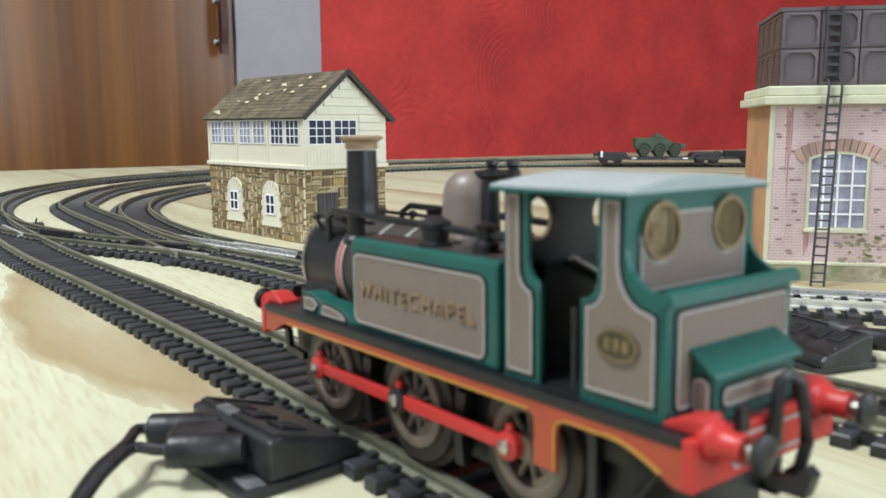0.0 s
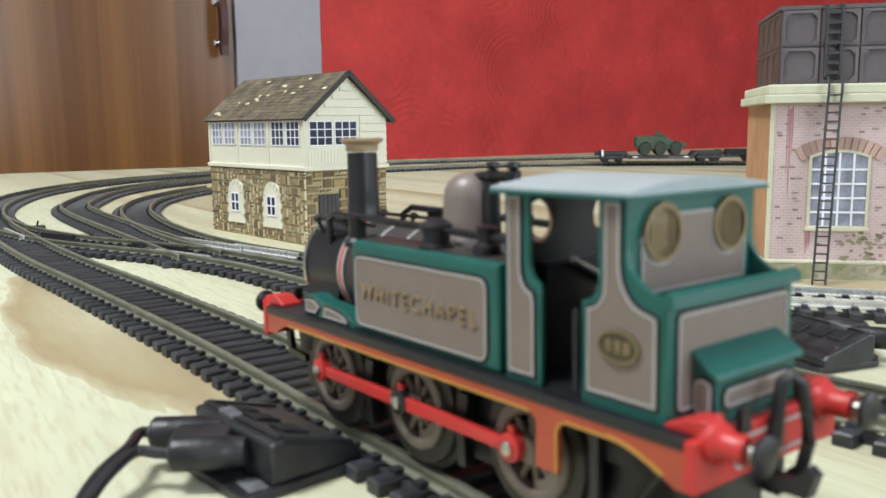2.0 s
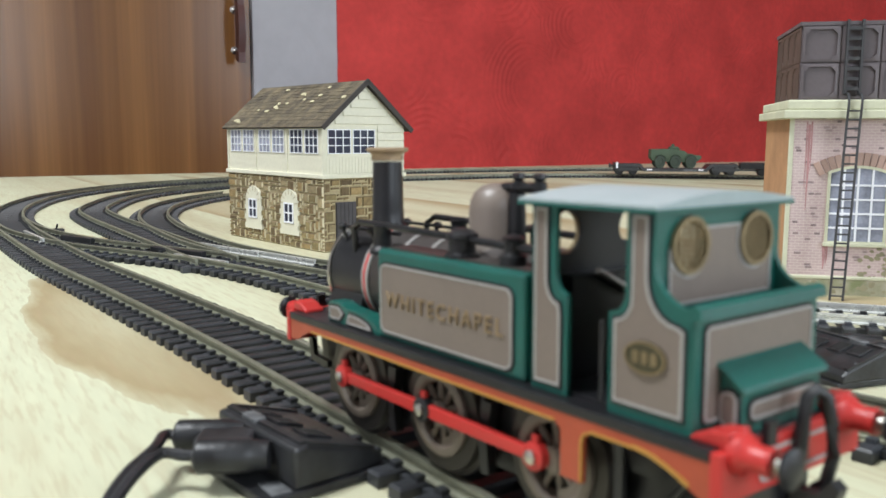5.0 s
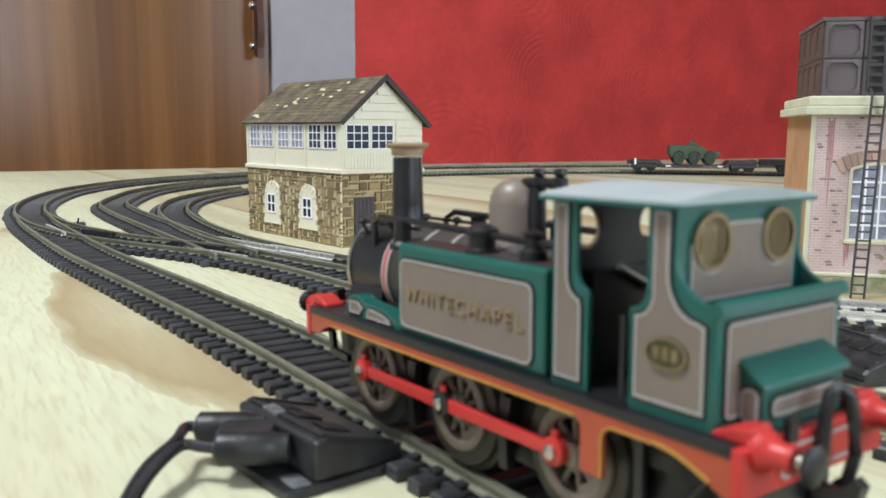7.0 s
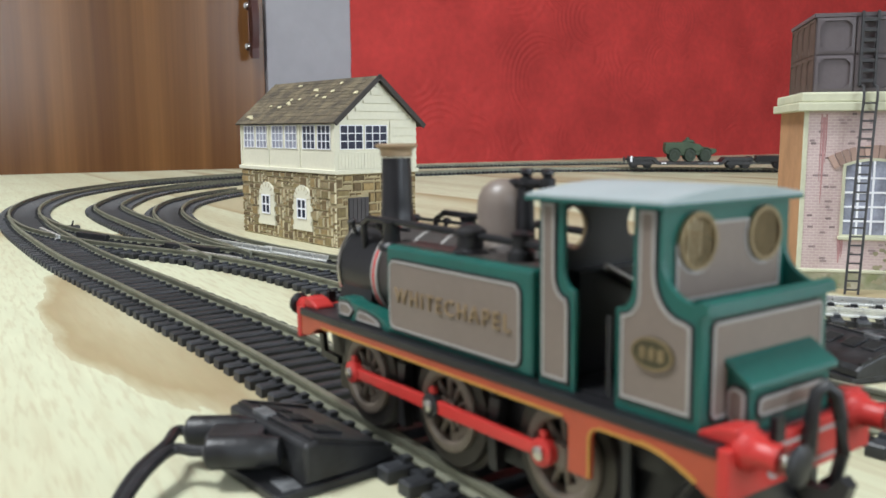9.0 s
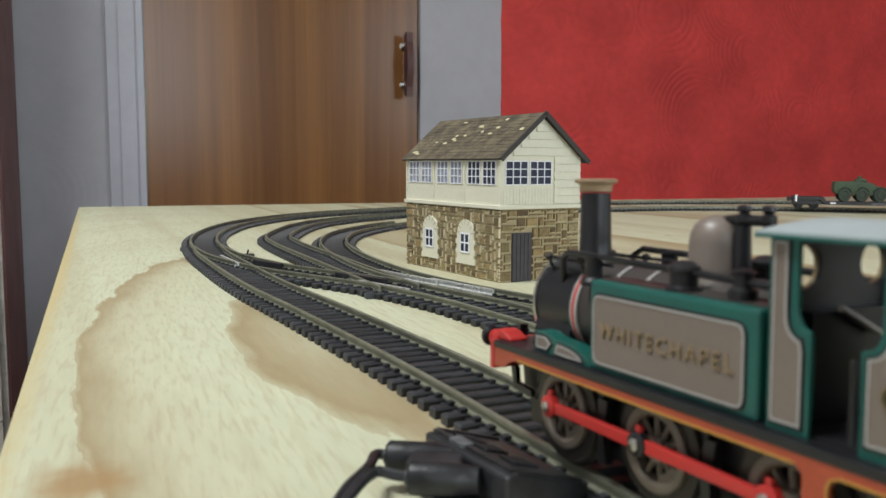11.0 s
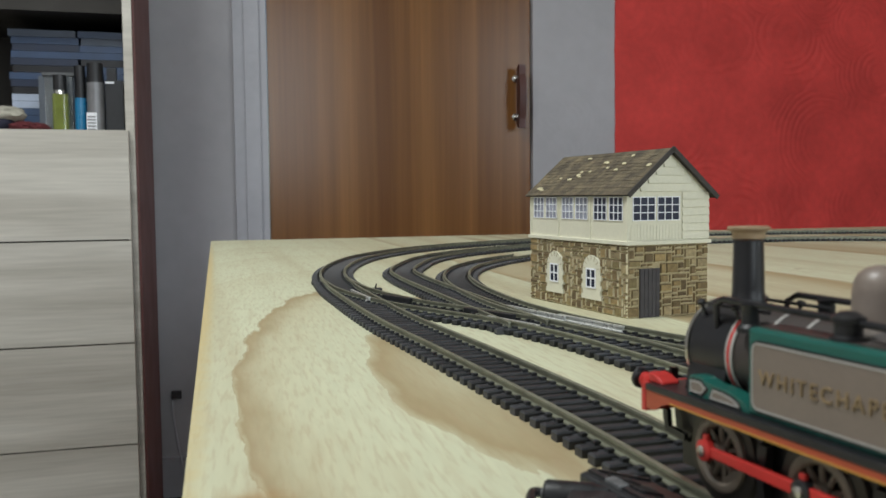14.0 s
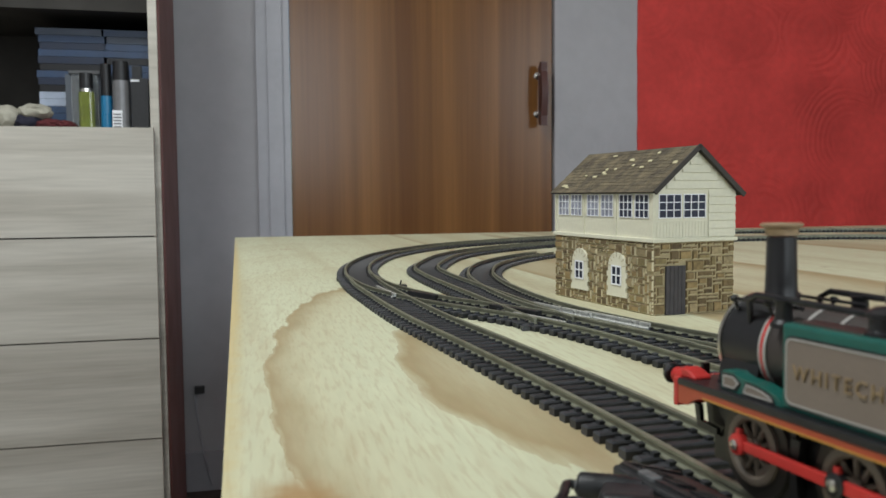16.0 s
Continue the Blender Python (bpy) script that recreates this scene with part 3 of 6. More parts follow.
def stone_wall(parent, width, height, holes, place, seed, lit):
    """Random squared rubble, every stone a piece of its own; place(a, z, depth) puts wall coordinates in mm into the thing's frame."""
    rng = random.Random(seed)
    nx, nz = round(width / 1.8), round(height / 1.75)
    cu, cv = width / nx, height / nz
    shift = [0.0] + [rng.uniform(-0.45, 0.45) for _ in range(nz - 1)] + [0.0]
    taken = set()
    for r in range(nz):
        for c in range(nx):
            if (c, r) in taken:
                continue
            w, h = rng.choice(((2, 1), (3, 1), (4, 1), (2, 2), (3, 2), (3, 3), (4, 3), (4, 2), (2, 3), (1, 1), (5, 2)))
            w, h = min(w, nx - c), min(h, nz - r)
            while w > 1 and any((c + i, r) in taken for i in range(w)):
                w -= 1
            if nx - c - w == 1:
                w += 1 if (c + w, r) not in taken else 0
            taken.update((c + i, r + k) for i in range(w) for k in range(h))
            a0, a1 = c * cu + 0.24, (c + w) * cu - 0.24
            z0, z1 = r * cv + shift[r] + 0.24, (r + h) * cv + shift[r + h] - 0.24
            for x0, x1, q0, q1 in holes:
                if a1 > x0 and a0 < x1 and z1 > q0 and z0 < q1:
                    cuts = {"a1": x0 - a0, "a0": a1 - x1, "z1": q0 - z0, "z0": z1 - q1}
                    best = max(cuts, key=cuts.get)
                    a1, a0 = (x0 if best == "a1" else a1), (x1 if best == "a0" else a0)
                    z1, z0 = (q0 if best == "z1" else z1), (q1 if best == "z0" else z0)
            if a1 - a0 < 0.9 or z1 - z0 < 0.9:
                continue
            bm = bmesh.new()
            g, k, d = 0.06, 0.46, rng.uniform(0.35, 0.8)
            lo = [(a0 + rng.uniform(0, g), z0 + rng.uniform(0, g)), (a1 - rng.uniform(0, g), z0 + rng.uniform(0, g)), (a1 - rng.uniform(0, g), z1 - rng.uniform(0, g)), (a0 + rng.uniform(0, g), z1 - rng.uniform(0, g))]
            back = [bm.verts.new(place(p, q, -0.3)) for p, q in lo]
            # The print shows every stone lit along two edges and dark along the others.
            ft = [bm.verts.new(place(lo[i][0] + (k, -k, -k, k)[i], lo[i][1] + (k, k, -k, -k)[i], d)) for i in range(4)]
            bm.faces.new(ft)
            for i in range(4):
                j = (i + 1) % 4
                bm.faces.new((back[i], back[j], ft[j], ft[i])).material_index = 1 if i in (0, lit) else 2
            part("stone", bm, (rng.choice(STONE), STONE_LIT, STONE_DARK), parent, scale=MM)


def glazed(parent, a0, a1, z0, z1, cols, rows, place, glass, bar=0.42, name="window"):
    """A window: a pane set back in a frame with glazing bars; place as for stone_wall."""
    def plate(bm, p0, p1, q0, q1, d0, d1):
        v = [bm.verts.new(place(*c)) for c in [(p, q, d) for d in (d0, d1) for p, q in ((p0, q0), (p1, q0), (p1, q1), (p0, q1))]]
        for f in ((0, 1, 2, 3), (4, 5, 6, 7), (0, 1, 5, 4), (1, 2, 6, 5), (2, 3, 7, 6), (3, 0, 4, 7)):
            bm.faces.new([v[i] for i in f])
        return bm
    w = part(name, plate(bmesh.new(), a0, a1, z0, z1, 0.02, 0.12), glass, parent, scale=MM)
    bm = bmesh.new()
    for i in range(cols + 1):
        c = a0 + (a1 - a0) * i / cols
        plate(bm, c - bar / 2, c + bar / 2, z0 - bar / 2, z1 + bar / 2, 0.05, 0.45)
    for i in range(rows + 1):
        c = z0 + (z1 - z0) * i / rows
        plate(bm, a0 - bar / 2, a1 + bar / 2, c - bar / 2, c + bar / 2, 0.05, 0.42)
    part("lattice", bm, BAR, w, "white glazing bars", scale=MM)
    return w


SB = pose(0.1661, 0.3636, 0.0, 0, 0, 97.8)
sbox = thing("signal_box", "cream and brown stone card model signal box with tiled roof", "model building", SB)
SL, SW, SH, SE, SR = 95.4, 47.7, 35.6, 60.5, 81.0
part("stone_base", boxed(0.2, SL - 0.2, -SW + 0.2, -0.2, 0, SH), MORTAR, sbox, scale=MM)


def on_front(a, z, d):
    return (a, d, z)


def on_gable(a, z, d):
    return (-d, -a, z)


holes_front = [(60.0, 73.6, 7.0, 27.0), (23.3, 36.9, 7.0, 27.0)]
stone_wall(sbox, SL, SH - 0.6, holes_front, on_front, 3, 3)
stone_wall(sbox, SW, SH - 0.6, [(6.4, 18.6, 0, 24.5)], on_gable, 5, 1)
# Upper storey.
bm = bmesh.new()
slab(bm, [(0, SH), (-SW, SH), (-SW, SE), (-SW / 2, SR - 1.0), (0, SE)], 0.0, SL, "yz")
part("cabin", bm, CREAM, sbox, "cream boarded upper storey", scale=MM)
part("band", boxed(-1.3, SL + 1.3, -SW - 1.0, 1.2, SH - 0.4, SH + 1.5), CREAM, sbox, scale=MM, bevel=0.0002)
for i in range(11):
    z = SH + 2.0 + i * 3.9
    if z < SE - 2:
        part("clapboard", slab(bmesh.new(), [(-0.15, z), (-0.75, z), (-0.2, z + 3.7), (-0.15, z + 3.7)], -SW - 0.1, -SW * 0.66, "xz"), CREAM, sbox, scale=MM)
    elif z < SR - 4:
        half = (SR - 1.6 - z - 3.7) / (SR - SE) * SW / 2
        part("clapboard", slab(bmesh.new(), [(-0.15, z), (-0.75, z), (-0.2, z + 3.7), (-0.15, z + 3.7)], -SW / 2 - half, -SW / 2 + half, "xz"), CREAM, sbox, scale=MM)
for k in range(16):
    a = 1.5 + k * 1.85
    part("board", slab(bmesh.new(), [(a, SH + 2), (a + 1.72, SH + 2), (a + 1.72, SH + 9.5), (a, SH + 9.5)], -0.28, -0.1, "yz"), CREAM, sbox, scale=MM, at=Matrix.Diagonal((1, -1, 1, 1)))
for c in (0.175, 0.50, 0.825):
    for s in (-1, 1):
        m = c * SL + s * 6.9
        glazed(sbox, m - 5.6, m + 5.6, 47.0, 58.2, 3, 3, on_front, PALE_GLASS if c > 0.2 else DARK_GLASS)
for a in (0.055, 0.355):
    glazed(sbox, a * SW, a * SW + 12.8, 47.0, 58.2, 3, 3, on_gable, DARK_GLASS)
for a in (0.0, 0.335, 0.665, 0.985):
    part("post", boxed(a * SL, a * SL + 1.5, -0.1, 0.5, SH + 1.5, SE), CREAM, sbox, scale=MM)
# Ground floor windows with pale toothed surrounds.
for c in (66.8, 30.1):
    z0, zc = 6.2, 20.4
    pts = []
    for i in range(6):
        w = 9.2 if i % 2 == 0 else 8.0
        pts += [(c + w, z0 + i * 2.5), (c + w, z0 + (i + 1) * 2.5)]
    pts += arc(c, zc + 0.6, 8.0, 10, 170, 10)
    for i in reversed(range(6)):
        w = 9.2 if i % 2 == 0 else 8.0
        pts += [(c - w, z0 + (i + 1) * 2.5), (c - w, z0 + i * 2.5)]
    sur = part("window_surround", slab(bmesh.new(), pts, -0.2, 1.15), CREAM, sbox, "pale stone window surround", scale=MM)
    glazed(sbox, c - 4.1, c + 4.1, 12.4, 21.8, 2, 2, lambda a, z, d: (a, d + 1.15, z), DARK_GLASS, 0.8)
    for k in range(7):
        a = radians(10 + 160 * k / 6)
        share_bm = box(bmesh.new(), -0.12, 0.12, 1.1, 1.3, 5.4, 8.0)
        part("voussoir_joint", share_bm, MORTAR, sur, scale=MM, at=Matrix.Translation((c * MM, 0, (zc + 0.6) * MM)) @ pose(0, 0, 0, 0, 90 - math.degrees(a), 0))
dr = part("door", slab(bmesh.new(), [(-6.6, 0), (-18.2, 0), (-18.2, 23.8), (-6.6, 23.8)], -0.5, 0.1, "yz"), DOORGREY, sbox, "dark grey boarded door", scale=MM)
for k in range(5):
    part("door_board", boxed(-0.75, -0.45, -18.0 + k * 2.28, -16.0 + k * 2.28, 0.4, 23.4), DOORGREY, dr, scale=MM)
# Roof: two slopes of small tiles, dark bargeboards and a ridge.
OV, EO = 2.9, 2.0
slope = math.hypot(SW / 2 + EO, SR - SE + 1.8)
ang = math.atan2(SR - SE + 1.8, SW / 2 + EO)
for s in (1, -1):
    roof = part("roof", boxed(-OV, SL + OV, 0 if s > 0 else -2.0, slope, -0.9, 0.0), EDGE, sbox, "weathered brown tiled roof slope" if s > 0 else "", scale=MM)
    y0 = EO if s > 0 else -SW - EO
    roof.matrix_basis = Matrix.Translation((0, y0 * MM, (SE - 1.0) * MM)) @ Matrix(((1, 0, 0, 0), (0, -s * math.cos(ang), s * math.sin(ang), 0), (0, math.sin(ang), math.cos(ang), 0), (0, 0, 0, 1)))
    rng = random.Random(11 + s)
    bm = bmesh.new()
    for r in range(13):
        y = r * slope / 13
        x = -OV - rng.uniform(0, 2)
        while x < SL + OV:
            w = rng.uniform(2.6, 4.2)
            a, b = max(x, -OV), min(x + w - 0.15, SL + OV)
            if b - a > 0.4:
                h = rng.uniform(0.0, 0.22)
                v = [bm.verts.new(p) for p in ((a, y - 0.2, 0), (b, y - 0.2, 0), (b, y + 2.5, 0), (a, y + 2.5, 0), (a, y - 0.2, h + 0.12), (b, y - 0.2, h + 0.12), (b, y + 2.5, 0.1), (a, y + 2.5, 0.1))]
                for f in ((4, 5, 6, 7), (0, 1, 5, 4), (1, 2, 6, 5), (3, 0, 4, 7)):
                    bm.faces.new([v[i] for i in f])
            x += w
    tiles = part("roof_tiles", bm, SLATE, roof, "small brown roof tiles", scale=MM, kind="stuff")
    for k in range(17):
        cx, cy = rng.uniform(2, SL - 2), rng.uniform(2, slope - 2)
        w, h = rng.uniform(0.9, 2.0), rng.uniform(0.6, 1.1)
        pts = [(cx - w, cy - h), (cx + w * 0.8, cy - h * 0.9), (cx + w, cy + h * 0.4), (cx + w * 0.3, cy + h), (cx - w * 0.8, cy + h * 0.8)]
        part("lichen_patch", slab(bmesh.new(), pts, 0.35, 0.78, "xy"), LICHEN, roof, "pale yellow lichen patch", scale=MM)
    part("bargeboard", boxed(-OV - 0.6, -OV + 0.2, -0.3 if s > 0 else -2.2, slope + 0.2, -1.6, 0.75), EDGE, roof, scale=MM)
part("ridge", sweep(bmesh.new(), [(-OV - 0.6, -SW / 2, SR + 0.6), (SL + OV, -SW / 2, SR + 0.6)], [(-1.4, -0.9), (0, 0.3), (1.4, -0.9), (0, -0.5)]), EDGE, sbox, scale=MM)


# ---- water tower ----
def brick_material(name, a, b, joint, size):
    m = material(name, a, 0.8)
    nt = m.node_tree
    n, link = nt.nodes, nt.links.new
    tc = n.new("ShaderNodeTexCoord")
    sep, com = n.new("ShaderNodeSeparateXYZ"), n.new("ShaderNodeCombineXYZ")
    link(tc.outputs["Object"], sep.inputs[0])
    ad = n.new("ShaderNodeMath")
    link(sep.outputs[0], ad.inputs[0])
    link(sep.outputs[1], ad.inputs[1])
    link(ad.outputs[0], com.inputs[0])
    link(sep.outputs[2], com.inputs[1])
    br = n.new("ShaderNodeTexBrick")
    br.inputs["Scale"].default_value = 1.0 / size
    br.inputs["Brick Width"].default_value, br.inputs["Row Height"].default_value, br.inputs["Mortar Size"].default_value = 1.0, 0.42, 0.05
    br.inputs["Color1"].default_value, br.inputs["Color2"].default_value, br.inputs["Mortar"].default_value = (*a, 1), (*b, 1), (*joint, 1)
    link(com.outputs[0], br.inputs["Vector"])
    ns = n.new("ShaderNodeTexNoise")
    ns.inputs["Scale"].default_value, ns.inputs["Detail"].default_value = 90, 5
    link(tc.outputs["Object"], ns.inputs["Vector"])
    rp = n.new("ShaderNodeValToRGB")
    rp.color_ramp.elements[0].position, rp.color_ramp.elements[1].position = 0.3, 0.75
    rp.color_ramp.elements[0].color, rp.color_ramp.elements[1].color = (1.06, 1.04, 1.03, 1), (0.90, 0.86, 0.85, 1)
    link(ns.outputs["Fac"], rp.inputs[0])
    mx = n.new("ShaderNodeMix")
    mx.data_type, mx.blend_type = "RGBA", "MULTIPLY"
    mx.inputs["Factor"].default_value = 1
    link(br.outputs["Color"], mx.inputs["A"])
    link(rp.outputs[0], mx.inputs["B"])
    link(mx.outputs["Result"], n["Principled BSDF"].inputs["Base Color"])
    bp = n.new("ShaderNodeBump")
    bp.inputs["Strength"].default_value, bp.inputs["Distance"].default_value, bp.invert = 0.5, 0.0002, True
    link(br.outputs["Fac"], bp.inputs["Height"])
    link(bp.outputs[0], n["Principled BSDF"].inputs["Normal"])
    return m


PINK = brick_material("pink_printed_brick", (0.52, 0.40, 0.40), (0.55, 0.44, 0.43), (0.62, 0.53, 0.50), 0.0024)
ORANGE = material("orange_card_side", (0.48, 0.26, 0.13), 0.7, 0, 0.25, 60)
PALESTONE = material("pale_green_stone", (0.60, 0.60, 0.44), 0.75, 0, 0.12, 90)
PLINTH = material("mossy_stone_plinth", (0.42, 0.38, 0.30), 0.85, 0, 0.3, 130, 0.4, 500, second=(0.22, 0.24, 0.12))
IRON = material("grey_brown_tank_iron", (0.118, 0.098, 0.104), 0.5, 0, 0.2, 60, 0.2, 400)
RUST = material("rusty_tank_side", (0.105, 0.064, 0.050), 0.75, 0, 0.3, 80)
BLACKIRON = material("dark_ladder_plastic", (0.045, 0.045, 0.048), 0.5, 0, 0.2, 90)
VOUSS = material("orange_brick_arch", (0.50, 0.34, 0.28), 0.8, 0, 0.25, 200, random=0.25)
GROWTH = material("green_moss_stain", (0.33, 0.30, 0.19), 0.9, 0, 0.3, 200)
STAIN = material("red_rust_stain", (0.50, 0.27, 0.27), 0.85, 0, 0.3, 200)

TW, TD, TB, TL, TT = 56.0, 50.0, 62.0, 68.5, 95.0
tower = thing("water_tower", "pink brick card model water tower with iron tank", "model building", pose(0.262, 0.184, 0, 0, 0, -45))


part("brick_body", boxed(0, TW, 0, TD, 6.0, TB), PINK, tower, scale=MM)
part("side_wall", boxed(-0.25, 0.05, 0.4, TD, 6.0, TB), ORANGE, tower, "orange brown side wall", scale=MM)
part("quoin", boxed(-0.35, 1.1, -0.25, 1.0, 6.0, TB), PALESTONE, tower, scale=MM)
part("plinth", boxed(-1.0, TW + 1, -1.0, TD + 1, 0, 5.6), PLINTH, tower, "mossy stone plinth", scale=MM)
part("plinth_ledge", boxed(-1.2, TW + 1.2, -1.2, TD + 1.2, 5.6, 6.8), PALESTONE, tower, scale=MM, bevel=0.0003)
part("cornice", boxed(-3.0, TW + 3, -3.0, TD + 3, TB, TB + 3.0), PALESTONE, tower, scale=MM, bevel=0.0004)
part("cornice_top", boxed(-1.8, TW + 1.8, -1.8, TD + 1.8, TB + 3.0, TL), PALESTONE, tower, scale=MM, bevel=0.0006)
tank = part("tank", boxed(2.2, TW - 2.2, 2.2, TD - 2.2, TL, TT), IRON, tower, "grey brown panelled iron tank", scale=MM)
part("tank_rim", boxed(1.6, TW - 1.6, 1.6, TD - 1.6, TT - 1.0, TT + 0.3), IRON, tank, scale=MM)


def tank_panel(a0, a1, z0, z1, place, mat):
    """A raised frame round an eight-cornered field."""
    o = [(a0 + 0.3, z0 + 0.3), (a1 - 0.3, z0 + 0.3), (a1 - 0.3, z0 + 0.31), (a1 - 0.3, z1 - 0.31), (a1 - 0.3, z1 - 0.3), (a0 + 0.3, z1 - 0.3), (a0 + 0.3, z1 - 0.31), (a0 + 0.3, z0 + 0.31)]
    b, c = 1.3, 3.0
    i = [(a0 + c, z0 + b), (a1 - c, z0 + b), (a1 - b, z0 + c), (a1 - b, z1 - c), (a1 - c, z1 - b), (a0 + c, z1 - b), (a0 + b, z1 - c), (a0 + b, z0 + c)]
    bm = bmesh.new()
    rows = [[bm.verts.new(place(p, q, d)) for p, q in pts] for pts, d in ((o, -0.1), (o, 0.55), (i, 0.75), (i, -0.1))]
    for r, s in zip(rows, rows[1:]):
        for k in range(8):
            j = (k + 1) % 8
            bm.faces.new((r[k], r[j], s[j], s[k]))
    part("tank_panel", bm, mat, tank, scale=MM)


cols = 4
pw, ph = (TW - 4.4) / cols, (TT - 1 - TL) / 2
for r in range(2):
    for c in range(cols):
        tank_panel(2.2 + c * pw, 2.2 + (c + 1) * pw, TL + r * ph, TL + (r + 1) * ph, lambda a, z, d: (a, 2.2 - d, z), IRON)
        tank_panel(2.2 + c * (TD - 4.4) / cols, 2.2 + (c + 1) * (TD - 4.4) / cols, TL + r * ph, TL + (r + 1) * ph, lambda a, z, d: (2.2 - d * 0.5, a, z), RUST)
part("tank_side", boxed(2.08, 2.3, 2.3, TD - 2.3, TL + 0.05, TT - 1.05), RUST, tank, "rust brown tank side", scale=MM)
# Arched window with voussoirs.
wa, wb, wz0, wz1 = 13.8, 32.4, 19.0, 42.0
mid = (wa + wb) / 2
R = 24.0
cz = wz1 + 3.2 - R
half = math.degrees(math.asin((wb - wa) / 2 / R))
pts = [(wa, wz0), (wb, wz0)] + [(mid + R * math.sin(radians(half - 2 * half * i / 10)), cz + R * math.cos(radians(half - 2 * half * i / 10))) for i in range(11)]
window = part("window", slab(bmesh.new(), pts, -0.35, 0.2), PALE_GLASS, tower, "arched window with white glazing bars", scale=MM)
part("window_frame", ring_slab(bmesh.new(), inset(pts, -0.7), inset(pts, 0.25), -0.7, 0.1), PALESTONE, window, scale=MM)
bm = bmesh.new()
for i in range(1, 4):
    x = wa + (wb - wa) * i / 4
    box(bm, x - 0.35, x + 0.35, -0.6, -0.3, wz0, cz + math.sqrt(R * R - (x - mid) ** 2))
for i in range(1, 5):
    z = wz0 + 5.0 * i
    box(bm, wa, wb, -0.58, -0.32, z - 0.35, z + 0.35)
part("lattice", bm, BAR, window, scale=MM)
part("window_sill", boxed(wa - 1.2, wb + 1.2, -1.4, 0, wz0 - 1.6, wz0 - 0.3), PALESTONE, window, scale=MM, bevel=0.0002)
for k in range(13):
    a = -half * 1.28 + 2.56 * half * k / 12
    bm = boxed(-0.95, 0.95, -0.55, 0.1, R + 0.5, R + 5.2)
    part("arch_brick", bm, VOUSS, tower, scale=MM, at=pose(mid * MM, 0, cz * MM, 0, a, 0))
rng = random.Random(8)
# Printed dark bricks, moss and rust runs.
DARKBRICK = material("dark_brick", (0.36, 0.27, 0.27), 0.8, 0, 0.3, 200, random=0.3)
bmk = boxed(-1.1, 1.1, -0.06, 0.05, -0.45, 0.45)
bmesh.ops.scale(bmk, vec=(MM,) * 3, verts=bmk.verts)
BRICK_MESH = bpy.data.meshes.new("brick")
bmk.to_mesh(BRICK_MESH)
bmk.free()
BRICK_MESH.materials.append(DARKBRICK)
for k in range(150):
    a, z = rng.uniform(2.5, TW - 2), 7.6 + round(rng.uniform(0, 53)) * 1.008
    if not (wa - 3 < a < wb + 3 and wz0 - 3 < z < wz1 + 8):
        share("brick", BRICK_MESH, tower, pose(a * MM, 0, z * MM) @ Matrix.Diagonal((rng.uniform(0.6, 1.2), 1, 0.9, 1)))
for k in range(60):
    a = rng.gauss(32, 7) if k % 3 else rng.uniform(2, TW - 2)
    z = rng.uniform(7.2, 18) - abs(a - 32) * 0.4 if k % 3 else rng.uniform(1, 6)
    if 2 < a < TW - 2 and z > 0.8:
        n, s = 8, rng.uniform(0.5, 1.6)
        pts = [(a + s * rng.uniform(0.5, 1.2) * math.cos(6.283 * i / n), z + s * rng.uniform(0.4, 0.9) * math.sin(6.283 * i / n)) for i in range(n)]
        part("moss", slab(bmesh.new(), pts, -0.12 - (1.0 if z < 5.6 else 0), 0.02), GROWTH, tower, scale=MM)
for a, z0, z1, w in ((6.2, 30, 60, 0.5), (5.4, 38, 61, 0.25), (7.0, 44, 61, 0.3), (13.2, 9, 18, 0.7), (14.2, 11, 18.4, 0.4)):
    pts = [(a - w, z1), (a - w * 0.5, (z0 + z1) / 2), (a - w * 0.2, z0), (a + w * 0.2, z0), (a + w, (z0 + z1) / 2), (a + w * 0.8, z1)]
    part("rust_stain", slab(bmesh.new(), pts, -0.10, 0.02), STAIN, tower, scale=MM)
# Ladders.
lad = thing("ladder", "dark plastic ladder leaning on the water tower", "ladder", pose(0.262, 0.184, 0, 0, 0, -45))
la = 19.2
run = [(-3.6, -12.0, 0.0), (0, -4.4, 61.5), (0.2, -4.6, 65.4), (0.3, -4.0, 68.2), (0.4, -2.2, 70.0), (0.4, 0.4, 70.8), (0.4, 1.6, 70.4)]
for s in (-1, 1):
    part("rail", sweep(bmesh.new(), [(la + x + s * 2.1, y, z) for x, y, z in run], [(-0.35, -0.35), (0.35, -0.35), (0.35, 0.35), (-0.35, 0.35)]), BLACKIRON, lad, scale=MM)
for i in range(22):
    z = 1.6 + i * 3.0
    if z < 66:
        part("rung", tube(bmesh.new(), (la - 3.6 * (1 - z / 61.5) - 2.1, -12 + 7.6 * z / 61.5, z), (la - 3.6 * (1 - z / 61.5) + 2.1, -12 + 7.6 * z / 61.5, z), 0.3, seg=6), BLACKIRON, lad, scale=MM)
for s in (-1, 1):
    part("upper_rail", boxed(la + s * 2.4 - 0.4, la + s * 2.4 + 0.4, 0.0, 1.4, TL + 2.0, TT + 0.6), BLACKIRON, lad, scale=MM)
for i in range(7):
    part("upper_rung", boxed(la - 2.1, la + 2.1, 0.2, 1.0, TL + 3.2 + i * 3.4, TL + 4.4 + i * 3.4), BLACKIRON, lad, scale=MM)


